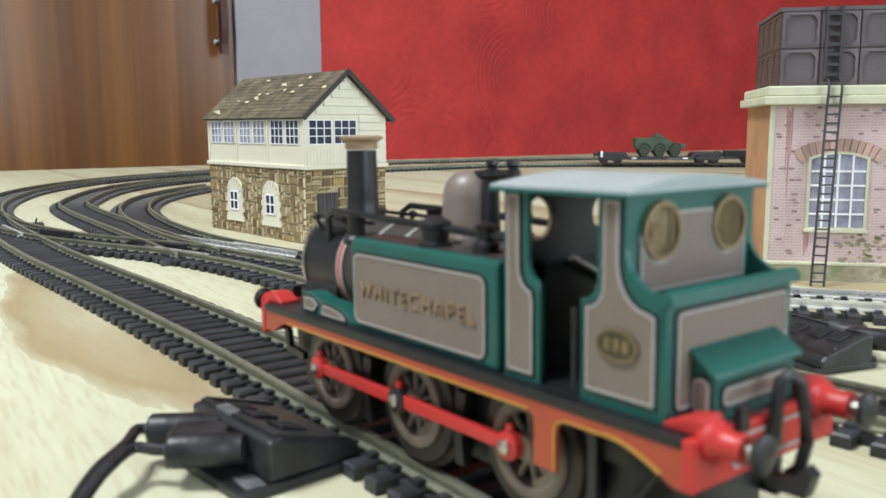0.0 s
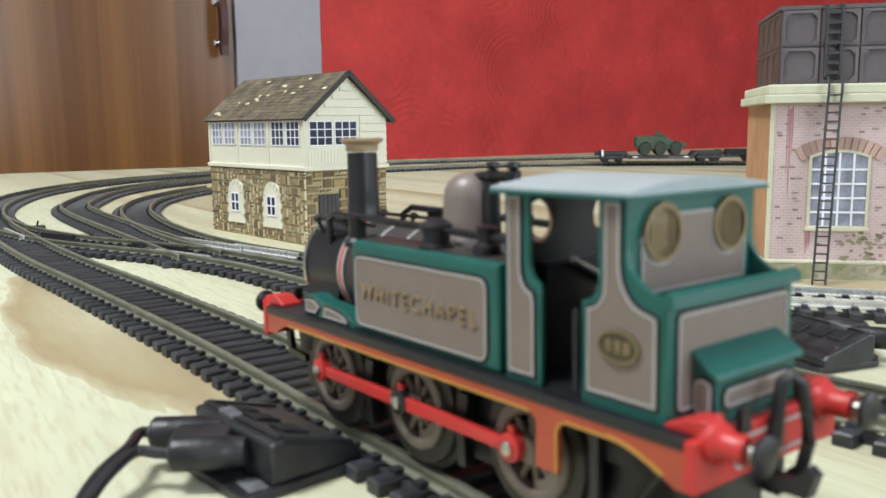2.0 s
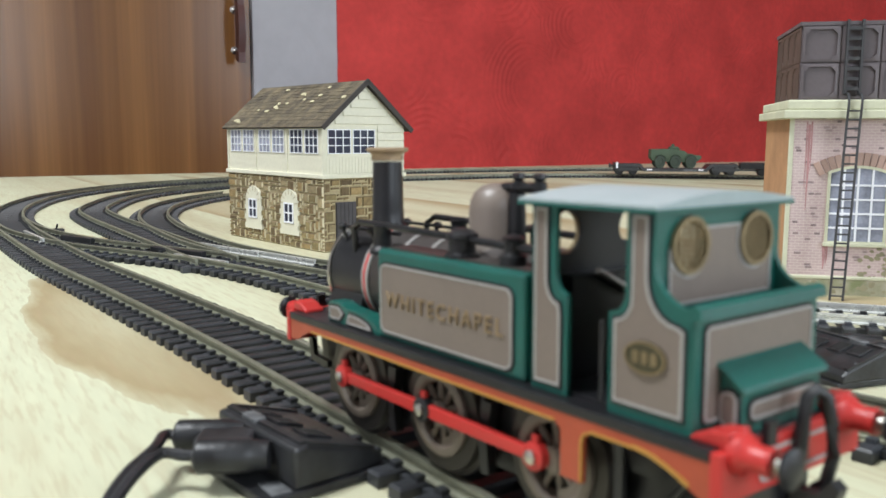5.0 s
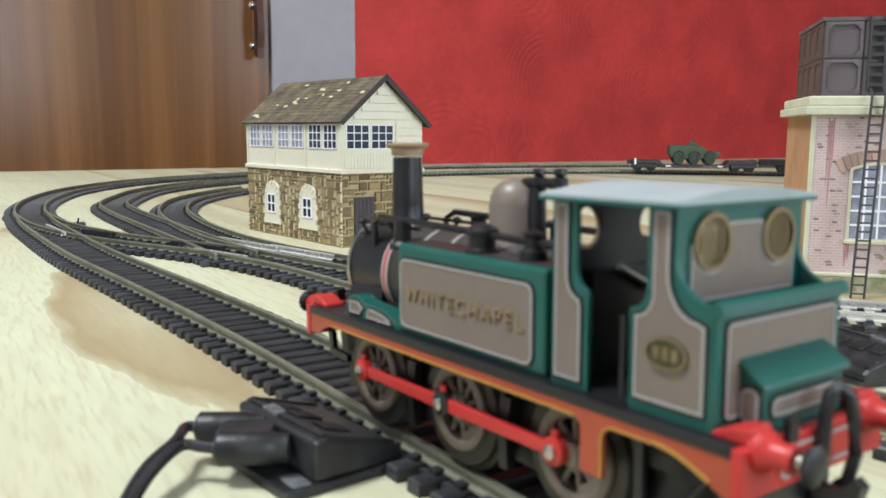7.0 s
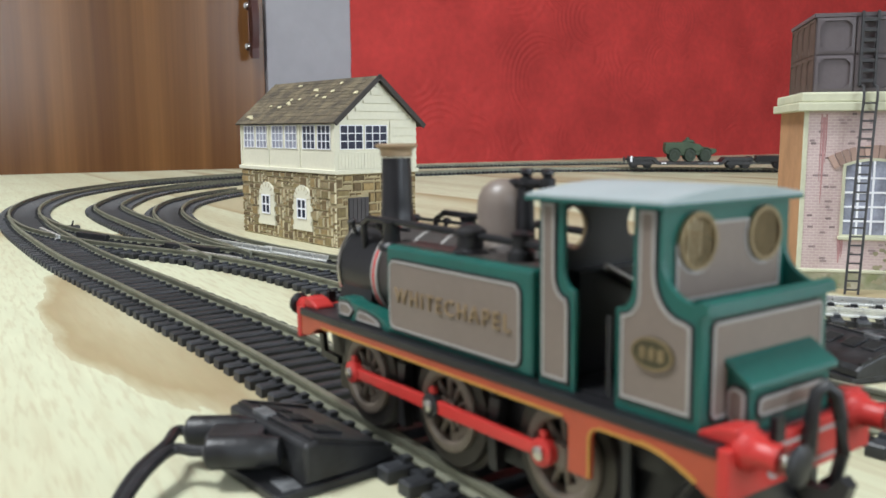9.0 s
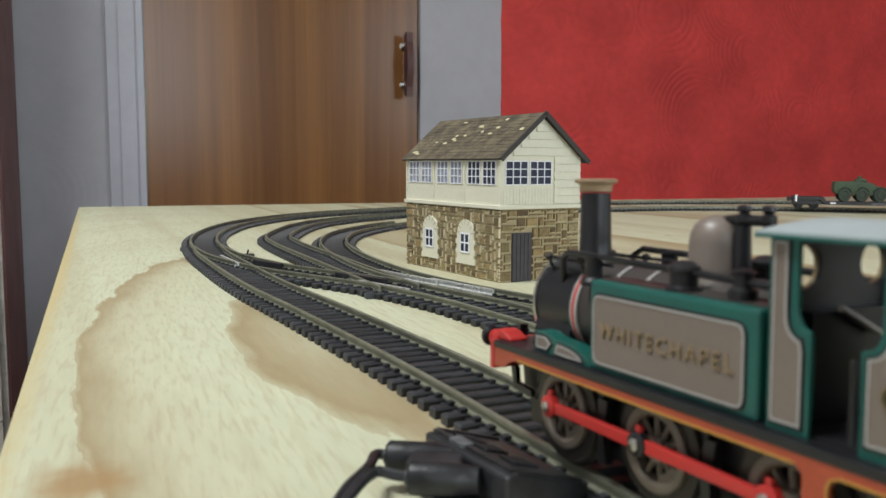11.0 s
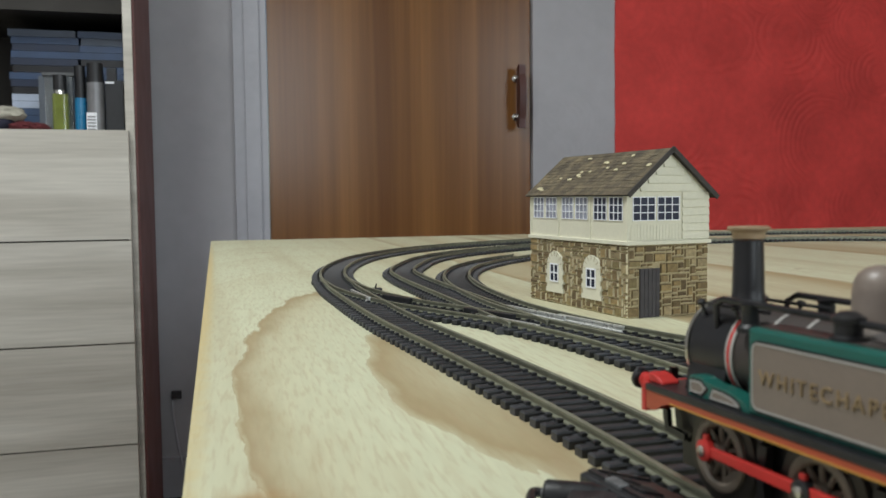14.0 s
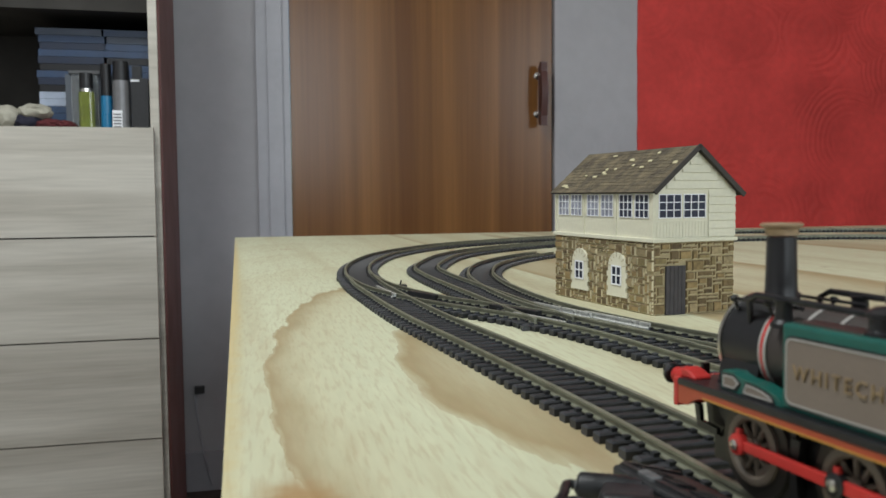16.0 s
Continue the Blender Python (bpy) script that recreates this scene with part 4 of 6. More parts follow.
# ---- tank locomotive ----
GREEN = material("blue_green_loco_paint", (0.009, 0.098, 0.079), 0.38, 0, 0.12, 120, 0.05, 600, coat=0.15)
TAUPE = material("taupe_loco_paint", (0.188, 0.152, 0.128), 0.42, 0, 0.06, 120, 0.05, 600)
LINING = material("pale_grey_lining", (0.34, 0.33, 0.315), 0.5)
LOCO_RED = material("bright_red_loco_paint", (0.48, 0.029, 0.025), 0.4, 0, 0.12, 120)
VALANCE = material("orange_red_valance_paint", (0.37, 0.064, 0.027), 0.42, 0, 0.12, 120)
YELLOW = material("yellow_lining", (0.42, 0.22, 0.04), 0.5)
BLACK = material("satin_black_paint", (0.012, 0.012, 0.014), 0.38, 0, 0.3, 150, 0.05, 500)
SOOT = material("brown_black_top_plate", (0.045, 0.036, 0.033), 0.5, 0, 0.3, 90)
ROOFWHITE = material("pale_grey_roof_paint", (0.36, 0.43, 0.44), 0.45, 0, 0.12, 60)
GOLD = material("dull_gold_print", (0.27, 0.195, 0.11), 0.5, 0.2, 0.2, 200)
BRASS = material("aged_brass", (0.29, 0.225, 0.13), 0.5, 0.75, 0.25, 200)
COPPER = material("copper_cap", (0.42, 0.31, 0.20), 0.5, 0.6, 0.2, 150)
WHEEL = material("brown_grey_wheel_paint", (0.145, 0.118, 0.093), 0.45, 0, 0.15, 150)
TYRE = material("dark_oily_steel", (0.05, 0.045, 0.04), 0.4, 0.6, 0.2, 150)
STEEL = material("bright_steel", (0.55, 0.53, 0.48), 0.3, 1.0, 0.15, 150)

loco = thing("tank_locomotive", "green and taupe model tank locomotive with red rods", "model train", pose(0.0708, 0.1165, RAIL_Z - 0.0002, 0, 0.8, 94.0))
HW = 11.7


def lp(name, bm, mat, parent=None, label="", smooth=False, bevel=0.0):
    return part(name, bm, mat, parent or loco, label, scale=MM, smooth=smooth, bevel=bevel)


# Running plate, valances, beams.
lp("running_plate", boxed(-63.4, 27.0, -13.6, 13.6, 17.8, 19.1), BLACK, bevel=0.0002)
for s in (1, -1):
    y0, y1 = sorted((s * 12.7, s * 13.4))
    pts = [(27, 17.9), (-63.4, 17.9), (-63.4, 13.6), (-62.4, 13.6)] + [(-62.4 + 9.0 * i / 6, 13.6 + 2.8 * math.sin(math.pi / 2 * i / 6)) for i in range(1, 7)] + [(-47.6, 16.4), (-46.5, 16.0), (-46.1, 15.0), (-46.1, 10.0), (-42.6, 10.0), (-42.6, 15.6), (-41.8, 16.4), (19, 16.4)] + [(19 + 5.0 * i / 6, 16.4 - 2.0 * (1 - math.cos(math.pi / 2 * i / 6))) for i in range(1, 7)] + [(27, 14.2)]
    v = lp("valance", slab(bmesh.new(), pts, y0, y1), VALANCE, label="orange red valance with yellow line")
    yy = sorted((s * 13.38, s * 13.55))
    lp("lining", slab(bmesh.new(), [(19, 16.45), (19, 16.75), (-41.6, 16.75), (-41.6, 16.45)], *yy), YELLOW, v)
    lp("lining", slab(bmesh.new(), [(-47.6, 16.45), (-47.6, 16.75), (-53.4, 16.75), (-53.4, 16.45)], *yy), YELLOW, v)
    lp("lining", slab(bmesh.new(), [(-46.15, 10.2), (-45.85, 10.2), (-45.85, 15.2), (-46.3, 16.2), (-47.6, 16.75), (-47.6, 16.45), (-46.5, 16.0), (-46.15, 15.0)], *yy), YELLOW, v)
    lp("lining", slab(bmesh.new(), [(p[0], p[1] + 0.1) for p in pts[4:10]] + [(p[0] - 0.1, p[1] + 0.55) for p in reversed(pts[4:10])], *yy), YELLOW, v)
for x, d in ((27.0, 1), (-63.4, -1)):
    beam = lp("buffer_beam", boxed(min(x, x + d * 1.4), max(x, x + d * 1.4), -13.6, 13.6, 13.6, 19.0), LOCO_RED, bevel=0.0002)
    if d < 0:
        lp("beam_lining", ring_slab(bmesh.new(), rounded(-7, 7, 14.5, 18.0, 1.0), rounded(-6.6, 6.6, 14.9, 17.6, 0.7), -64.95, -64.75, "yz"), LINING, beam)
    for s in (1, -1):
        o = (x + d * 1.4, s * 10.2, 18.5)
        b = lp("buffer", lathe(bmesh.new(), [(2.25, -0.6), (2.25, 0.5), (1.9, 0.8), (1.5, 1.6), (1.4, 3.0), (1.55, 3.1), (1.55, 3.7), (1.0, 3.8)], o, (d, 0, 0), 24), LOCO_RED, smooth=True)
        lp("buffer_shank", lathe(bmesh.new(), [(0.8, 3.6), (0.8, 5.2)], o, (d, 0, 0), 12), STEEL, b, smooth=True)
        lp("buffer_head", lathe(bmesh.new(), [(0.9, 4.6), (2.0, 5.1), (2.1, 5.6), (1.5, 5.9), (0, 6.1)], o, (d, 0, 0), 24), BLACK, b, smooth=True)
        lp("buffer_step", slab(bmesh.new(), [(x + d * 1.2, 19.0), (x + d * 1.2, 20.9), (x - d * 1.0, 20.6), (x - d * 3.4, 19.6), (x - d * 3.6, 19.0)], s * 10.2 - 1.9, s * 10.2 + 1.9), LOCO_RED, b, bevel=0.0003)
# Frames and springs between the wheels.
lp("frame", boxed(-60, 25, -6.5, 6.5, 3.4, 17.9), BLACK)
for s in (1, -1):
    lp("frame_plate", slab(bmesh.new(), [(26, 17.9), (26, 13.5), (25, 8.2), (22, 8.2), (20, 11), (-58, 11), (-60, 7), (-62, 7), (-62, 17.9)], s * 7.2 - 0.5, s * 7.2 + 0.5), BLACK)
    lp("guard_iron", slab(bmesh.new(), [(26.5, 14), (25, 14), (24.6, 11), (19.5, 10.6), (19.5, 9.4), (25.6, 9.8)], s * 9.6 - 0.5, s * 9.6 + 0.5), BLACK)
    lp("step", boxed(-53.5, -47.8, s * 12.2 - 0.9, s * 12.2 + 0.9, 4.2, 5.0), BLACK)
    lp("step_hanger", boxed(-51.2, -50.0, s * 11.8 - 0.4, s * 11.8 + 0.4, 4.6, 17.9), BLACK)
    lp("sand_pipe", tube(bmesh.new(), (-58, s * 9.5, 13), (-50, s * 9.3, 2.4), 0.55, seg=8), BLACK)
    lp("brake_shoe", slab(bmesh.new(), [(-26.0, 14), (-23.8, 14), (-23.2, 8), (-23.7, 3.5), (-25.4, 3.5), (-25.0, 8)], s * 9.3 - 0.8, s * 9.3 + 0.8), BLACK)
    lp("brake_shoe", slab(bmesh.new(), [(-2.6, 14), (-0.4, 14), (-0.2, 8), (-0.6, 3.5), (-2.4, 3.5), (-1.8, 8)], s * 9.3 - 0.8, s * 9.3 + 0.8), BLACK)


WHEEL_Z = 9.8


def wheel(x, s):
    """A brown spoked face inside a dark tyre, with its flange behind."""
    r, y, z = 6.5, s * 9.3, WHEEL_Z
    o = (x, y - s * 1.1, z)
    w = lp("wheel", lathe(bmesh.new(), [(r - 1.7, 0.5), (r, 0.3), (r, 2.4), (r - 0.3, 2.6), (r - 1.3, 2.6), (r - 1.7, 2.2)], o, (0, s, 0), 40, closed=True), WHEEL, smooth=True)
    lp("tyre", lathe(bmesh.new(), [(r - 0.2, 0.0), (z - 0.1, -0.2), (z - 0.1, 0.4), (z - 0.9, 0.7), (z - 1.2, 1.7), (r - 0.2, 1.8)], o, (0, s, 0), 40, closed=True), TYRE, w, "dark steel tyre", smooth=True)
    lp("hub", lathe(bmesh.new(), [(1.7, 0.4), (2.0, 0.6), (2.0, 2.3), (1.5, 2.7), (0.7, 2.8), (0.6, 2.4), (0, 2.4)], o, (0, s, 0), 20), WHEEL, w, smooth=True)
    for i in range(10):
        a = 2 * math.pi * i / 10 + 0.2
        c, k = math.cos(a), math.sin(a)
        lp("spoke", tube(bmesh.new(), (x + 1.6 * c, y + s * 0.3, z + 1.6 * k), (x + (r - 1.3) * c, y + s * 0.3, z + (r - 1.3) * k), 0.55, 0.38, seg=6), WHEEL, w)
    lp("balance_weight", slab(bmesh.new(), arc(x, z, r - 0.9, 205, 265, 6) + arc(x, z, 3.6, 265, 205, 6), y + s * 0.2 - 0.6, y + s * 0.2 + 0.6), WHEEL, w)
    lp("crank", slab(bmesh.new(), rounded(x - 1.2, x + 3.0, z - 1.2, z + 1.9, 1.1), y + s * 1.5 - 0.3, y + s * 1.5 + 0.3), WHEEL, w)
    return w


AXLES = (8.8, -14.4, -38.6)
for x in AXLES:
    lp("axle", tube(bmesh.new(), (x, -9, WHEEL_Z), (x, 9, WHEEL_Z), 1.2, seg=12), STEEL)
    for s in (1, -1):
        wheel(x, s)
for s in (1, -1):
    z, y = 10.2, s * 11.6
    ya, yb = y - 0.55, y + 0.55
    pins = [x + 2.0 for x in AXLES]
    pts = [(pins[0] + 0.5, z + 0.85), (pins[1], z + 1.0), (pins[2] - 0.5, z + 0.85), (pins[2] - 0.5, z - 0.85), (pins[1], z - 1.0), (pins[0] + 0.5, z - 0.85)]
    rod = lp("coupling_rod", slab(bmesh.new(), pts, ya, yb), LOCO_RED, label="red coupling rod", bevel=0.0002)
    for i, x in enumerate(pins):
        lp("rod_boss", lathe(bmesh.new(), [(1.9, -0.75), (1.9, 0.75), (1.4, 0.95)], (x, y, z), (0, s, 0), 18), BLACK if i == 1 else LOCO_RED, rod, smooth=True)
        lp("crank_pin", lathe(bmesh.new(), [(0.95, 0.5), (0.95, 1.35), (0.5, 1.6), (0, 1.62)], (x, y, z), (0, s, 0), 14), STEEL, rod, smooth=True)
        lp("oil_cup", boxed(x - 0.6, x + 0.6, ya + 0.1, yb - 0.1, z + 1.6, z + 2.8), LOCO_RED, rod, bevel=0.0002)

# Side tanks, each with a lined panel.
def lined_panel(parent, outline, y, s, plane="xz", mat=None):
    """A taupe field with a pale line round it, standing just proud of the sheet."""
    a, b = sorted((y, y + s * 0.22))
    p = lp("panel", slab(bmesh.new(), outline, a, b, plane), mat or TAUPE, parent, "taupe panel with pale lining")
    a, b = sorted((y + s * 0.18, y + s * 0.32))
    lp("lining", ring_slab(bmesh.new(), outline, inset(outline, 0.32), a, b, plane), LINING, p)
    a, b = sorted((y - s * 0.02, y + s * 0.12))
    lp("dark_edge", ring_slab(bmesh.new(), inset(outline, -0.35), outline, a, b, plane), BLACK, p)
    return p


TX0, TX1, TZ0, TZ1 = -34.4, 0.0, 19.0, 33.2
for s in (1, -1):
    y0, y1 = sorted((s * 4.2, s * HW))
    t = lp("side_tank", boxed(TX0, TX1, y0, y1, TZ0, TZ1), GREEN, label="green side tank", bevel=0.0006)
    lp("tank_top", boxed(TX0 + 0.6, TX1 - 0.6, min(s * 4.4, s * (HW - 1.5)), max(s * 4.4, s * (HW - 1.5)), TZ1 - 0.1, TZ1 + 0.15), SOOT, t)
    lined_panel(t, rounded(TX0 + 2.2, TX1 - 1.2, TZ0 + 1.2, TZ1 - 2.2, 1.4, 5), s * HW, s)
    txt = bpy.data.curves.new("lettering", "FONT")
    txt.body, txt.size, txt.extrude, txt.align_x, txt.space_character = "WHITECHAPEL", 0.0034, 0.0002, "CENTER", 1.28
    txt.materials.append(GOLD)
    lt = new("lettering", txt)
    lt.matrix_basis = Matrix.Translation((-16.8 * MM, s * (HW + 0.3) * MM, 24.5 * MM)) @ (pose(0, 0, 0, 90, 0, 180) if s > 0 else pose(0, 0, 0, 90, 0, 0))
    lt.parent = t
    tagged(lt, "raised gold name lettering")
    filler = lp("filler", lathe(bmesh.new(), [(2.6, 0), (2.6, 0.5), (2.0, 0.8), (2.0, 2.6), (2.4, 2.8), (2.4, 3.4), (1.2, 4.2), (0, 4.4)], (-17.0, s * 8.0, TZ1), (0, 0, 1), 18), BLACK, t, "black tank filler", smooth=True)
    lp("clamp", boxed(-20.0, -14.0, s * 8 - 0.4, s * 8 + 0.4, TZ1 + 2.8, TZ1 + 3.6), BLACK, filler)
    lp("tank_valve", lathe(bmesh.new(), [(1.9, 0), (1.9, 1.4), (1.2, 1.8), (1.2, 3.4), (1.8, 3.8), (0, 4.4)], (-28.0, s * 8.0, TZ1), (0, 0, 1), 16), BLACK, t, smooth=True)
    # Condensing pipe from the smokebox along the tank top.
    run = [(13.5, s * 7.2, 31.0), (13.2, s * 7.8, 35.2), (11.0, s * 8.0, 36.4), (2, s * 8.0, 36.3), (-12, s * 8.0, 36.1), (-33, s * 8.0, 35.6), (-35.4, s * 8.0, 35.5)]
    n = 8
    sec = [(0.58 * math.cos(6.283 * i / n), 0.58 * math.sin(6.283 * i / n)) for i in range(n)]
    p = lp("condensing_pipe", sweep(bmesh.new(), run, sec), BLACK, smooth=True)
    lp("pipe_stand", lathe(bmesh.new(), [(2.2, 0), (2.2, 0.8), (1.5, 1.4), (1.4, 4.0), (1.7, 4.6)], (4.0, s * 8.0, 31.6), (0, 0, 1), 14), BLACK, p, smooth=True)
    lp("handrail", tube(bmesh.new(), (19.5, s * 6.6, 35.0), (1.0, s * 6.6, 35.0), 0.32, seg=8), BLACK, smooth=True)
    for x in (18.5, 9.0):
        lp("handrail_knob", lathe(bmesh.new(), [(0.35, 0), (0.35, 1.6), (0.8, 2.0), (0.8, 2.6), (0, 3.0)], (x, s * 6.2, 33.0), (0, s * 0.4, 1), 10), BLACK, smooth=True)
    # Front splasher with its sweep down to the running plate.
    prof = [(-0.8, 18.9), (16.0, 18.9), (16.0, 22.0)] + [(15.4, 22.6), (12.6, 22.7)] + [(12.0 - 1.2 * i, 22.4 - 0.22 * i) for i in range(3)] + [(9.0 - 9.4 * math.sin(math.pi / 2 * i / 8), 19.0 + 2.9 * math.cos(math.pi / 2 * i / 8)) for i in range(9)]
    sp = lp("splasher", slab(bmesh.new(), prof, min(s * 8.5, s * 11.6), max(s * 8.5, s * 11.6)), GREEN, label="green front splasher", bevel=0.0002)
    lined_panel(sp, [(15.2, 19.7), (15.2, 21.8), (12.4, 21.9), (10.8, 20.9), (12.0, 19.7)], s * 11.6, s)
    lined_panel(sp, [(8.8, 21.2)] + [(8.8 - 6.8 * math.sin(math.pi / 2 * i / 6), 19.5 + 1.7 * math.cos(math.pi / 2 * i / 6)) for i in range(1, 7)] + [(9.6, 19.5)], s * 11.6, s)

# Boiler, smokebox, chimney, dome.
BZ, BR = 26.6, 8.4
boiler = lp("boiler", tube(bmesh.new(), (-35, 0, BZ), (9, 0, BZ), BR, seg=40), SOOT, label="dark brown boiler", smooth=True)
for x, m in ((-6.0, LINING), (1.0, LINING), (8.2, LINING), (8.9, LOCO_RED), (9.6, LINING)):
    lp("boiler_band", tube(bmesh.new(), (x - 0.35, 0, BZ), (x + 0.35, 0, BZ), BR + (0.15 if x < 8 else 0.35), seg=40), m, boiler, smooth=True)
smoke = lp("smokebox", tube(bmesh.new(), (9.8, 0, BZ), (20.4, 0, BZ), BR + 0.4, seg=40), BLACK, label="black smokebox", smooth=True)
lp("smokebox_rim", tube(bmesh.new(), (20.0, 0, BZ), (20.8, 0, BZ), BR + 0.7, seg=40), STEEL, smoke, smooth=True)
lp("smokebox_door", lathe(bmesh.new(), [(6.6, 0), (6.2, 0.7), (4.0, 1.5), (0, 2.0)], (20.8, 0, BZ), (1, 0, 0), 32), BLACK, smoke, smooth=True)
lp("saddle", slab(bmesh.new(), [(-8.0, BZ), (-9.2, 19.0), (9.2, 19.0), (8.0, BZ)], 9.8, 20.4, "yz"), BLACK, smoke)
chim = lp("chimney", lathe(bmesh.new(), [(4.4, 33.2), (3.6, 34.4), (2.9, 36.0), (2.8, 38.0), (2.6, 46.4)], (14.4, 0, 0), (0, 0, 1), 28), BLACK, label="tall black chimney", smooth=True)
lp("chimney_cap", lathe(bmesh.new(), [(2.6, 46.6), (2.85, 46.8), (2.85, 47.7), (3.1, 48.0), (3.7, 48.3), (3.8, 48.7), (3.4, 48.95), (2.3, 48.9), (2.1, 48.3), (2.1, 46.6)], (14.4, 0, 0), (0, 0, 1), 28), COPPER, chim, "copper chimney cap", smooth=True)
dome = lp("dome", lathe(bmesh.new(), [(5.6, 33.0), (4.7, 34.2), (4.2, 35.5), (4.1, 39.6), (3.9, 41.0), (3.3, 42.3), (2.2, 43.2), (1.0, 43.6), (0, 43.7)], (-15.2, 0, 0), (0, 0, 1), 28), TAUPE, label="taupe rounded dome", smooth=True)
lp("valve_column", tube(bmesh.new(), (-19.9, 0, 33.0), (-19.9, 0, 42.4), 1.5, 1.2, seg=16), BLACK, dome, smooth=True)
lp("valve_pipe", sweep(bmesh.new(), [(-16.0, 0, 42.6), (-17.2, 0, 43.0), (-18.4, 0, 43.1), (-25.4, 0, 43.2)], [(0.8 * math.cos(6.283 * i / 8), 0.8 * math.sin(6.283 * i / 8)) for i in range(8)]), BLACK, dome, smooth=True)
for x in (-20.2, -24.6):
    lp("safety_valve", lathe(bmesh.new(), [(0.7, 41.6 if x < -20 else 39), (0.8, 42.6), (1.1, 42.9), (1.1, 43.9), (0.6, 44.2), (1.0, 44.6), (0.9, 45.2), (0, 45.4)], (x, 0, 0), (0, 0, 1), 14), BLACK, dome, smooth=True)

# Cab.
CX0, CX1, ROOF_Z, WAIST = -54.6, -35.6, 42.6, 30.6
for s in (1, -1):
    ya, yb = sorted((s * (HW - 0.8), s * HW))
    f = [(CX1, 19.0), (CX1, ROOF_Z), (CX1 - 4.2, ROOF_Z), (CX1 - 4.2, WAIST + 3.6)] + [(CX1 - 4.2 - 1.8 * (1 - math.cos(math.pi / 2 * i / 6)), WAIST + 3.6 - 2.6 * math.sin(math.pi / 2 * i / 6)) for i in range(1, 7)] + [(CX1 - 6.2, WAIST), (CX1 - 6.2, 19.0)]
    sheet = lp("cab_side_front", slab(bmesh.new(), f, ya, yb), GREEN, label="green cab side sheet", bevel=0.0002)
    g = [(CX1 - 0.8, 20.2), (CX1 - 0.8, ROOF_Z - 0.8), (CX1 - 2.9, ROOF_Z - 0.8), (CX1 - 2.9, WAIST + 2.6)] + [(CX1 - 2.9 - 2.0 * (1 - math.cos(math.pi / 2 * i / 5)), WAIST + 2.6 - 2.8 * math.sin(math.pi / 2 * i / 5)) for i in range(1, 6)] + [(CX1 - 5.2, WAIST - 1.4), (CX1 - 5.2, 20.2)]
    lined_panel(sheet, g, s * HW, s)
    rx = -48.3
    bx = -59.9
    b = [(rx, 19.0), (rx, WAIST)] + [(rx - 2.4 * math.sin(math.pi / 2 * i / 6), WAIST + 2.6 * (1 - math.cos(math.pi / 2 * i / 6))) for i in range(1, 7)] + [(rx - 2.4, ROOF_Z), (CX0, ROOF_Z), (CX0, WAIST + 6.0)] + [(CX0 - 5.4 * (1 - math.cos(math.pi / 2 * i / 7)), WAIST + 6.0 - 4.4 * math.sin(math.pi / 2 * i / 7)) for i in range(1, 8)] + [(bx, WAIST + 1.5), (bx, 19.0)]
    sheet = lp("cab_side_rear", slab(bmesh.new(), b, ya, yb), GREEN, label="green cab and bunker side sheet", bevel=0.0002)
    g = [(rx - 1.0, 20.6), (rx - 1.0, WAIST - 0.6)] + [(rx - 1.0 - 2.4 * math.sin(math.pi / 2 * i / 5), WAIST - 0.6 + 2.6 * (1 - math.cos(math.pi / 2 * i / 5))) for i in range(1, 6)] + [(rx - 3.4, ROOF_Z - 0.8), (CX0 + 0.8, ROOF_Z - 0.8), (CX0 + 0.8, WAIST + 4.8)] + [(CX0 + 0.8 - 4.0 * (1 - math.cos(math.pi / 2 * i / 6)), WAIST + 4.8 - 5.0 * math.sin(math.pi / 2 * i / 6)) for i in range(1, 7)] + [(bx + 1.2, WAIST - 0.6), (bx + 1.2, 20.6)]
    pan = lined_panel(sheet, g, s * HW, s)
    oval = [(-53.9 + 2.85 * math.cos(6.283 * i / 24), 26.4 + 1.85 * math.sin(6.283 * i / 24)) for i in range(24)]
    a, c = sorted((s * (HW + 0.2), s * (HW + 0.5)))
    plate = lp("oval_plate", slab(bmesh.new(), oval, a, c), material("dark_olive_plate", (0.05, 0.045, 0.02), 0.45), sheet, "dark oval plate with brass rim")
    a, c = sorted((s * (HW + 0.4), s * (HW + 0.62)))
    lp("plate_rim", ring_slab(bmesh.new(), oval, inset(oval, 0.3), a, c), BRASS, plate)
    for k in (-1, 0, 1):
        lp("plate_bar", slab(bmesh.new(), rounded(-53.9 + k * 1.25 - 0.42, -53.9 + k * 1.25 + 0.42, 25.7, 27.1, 0.2), a, c), BRASS, plate)
    lp("grab_rail", tube(bmesh.new(), (rx + 0.5, s * (HW + 0.5), 20.2), (rx + 0.5, s * (HW + 0.5), WAIST - 1), 0.3, seg=8), BLACK, sheet)


def holed(x0, x1, z0, z1, cx, cz, r):
    """Outer rectangle and round hole with matching points."""
    angs = sorted([2 * math.pi * i / 28 for i in range(28)] + [math.atan2(z - cz, x - cx) % (2 * math.pi) for x in (x0, x1) for z in (z0, z1)])
    out = []
    for a in angs:
        c, k = math.cos(a), math.sin(a)
        t = min([(x1 - cx) / c if c > 1e-9 else 1e9, (x0 - cx) / c if c < -1e-9 else 1e9, (z1 - cz) / k if k > 1e-9 else 1e9, (z0 - cz) / k if k < -1e-9 else 1e9])
        out.append((cx + t * c, cz + t * k))
    return out, [(cx + r * math.cos(a), cz + r * math.sin(a)) for a in angs]


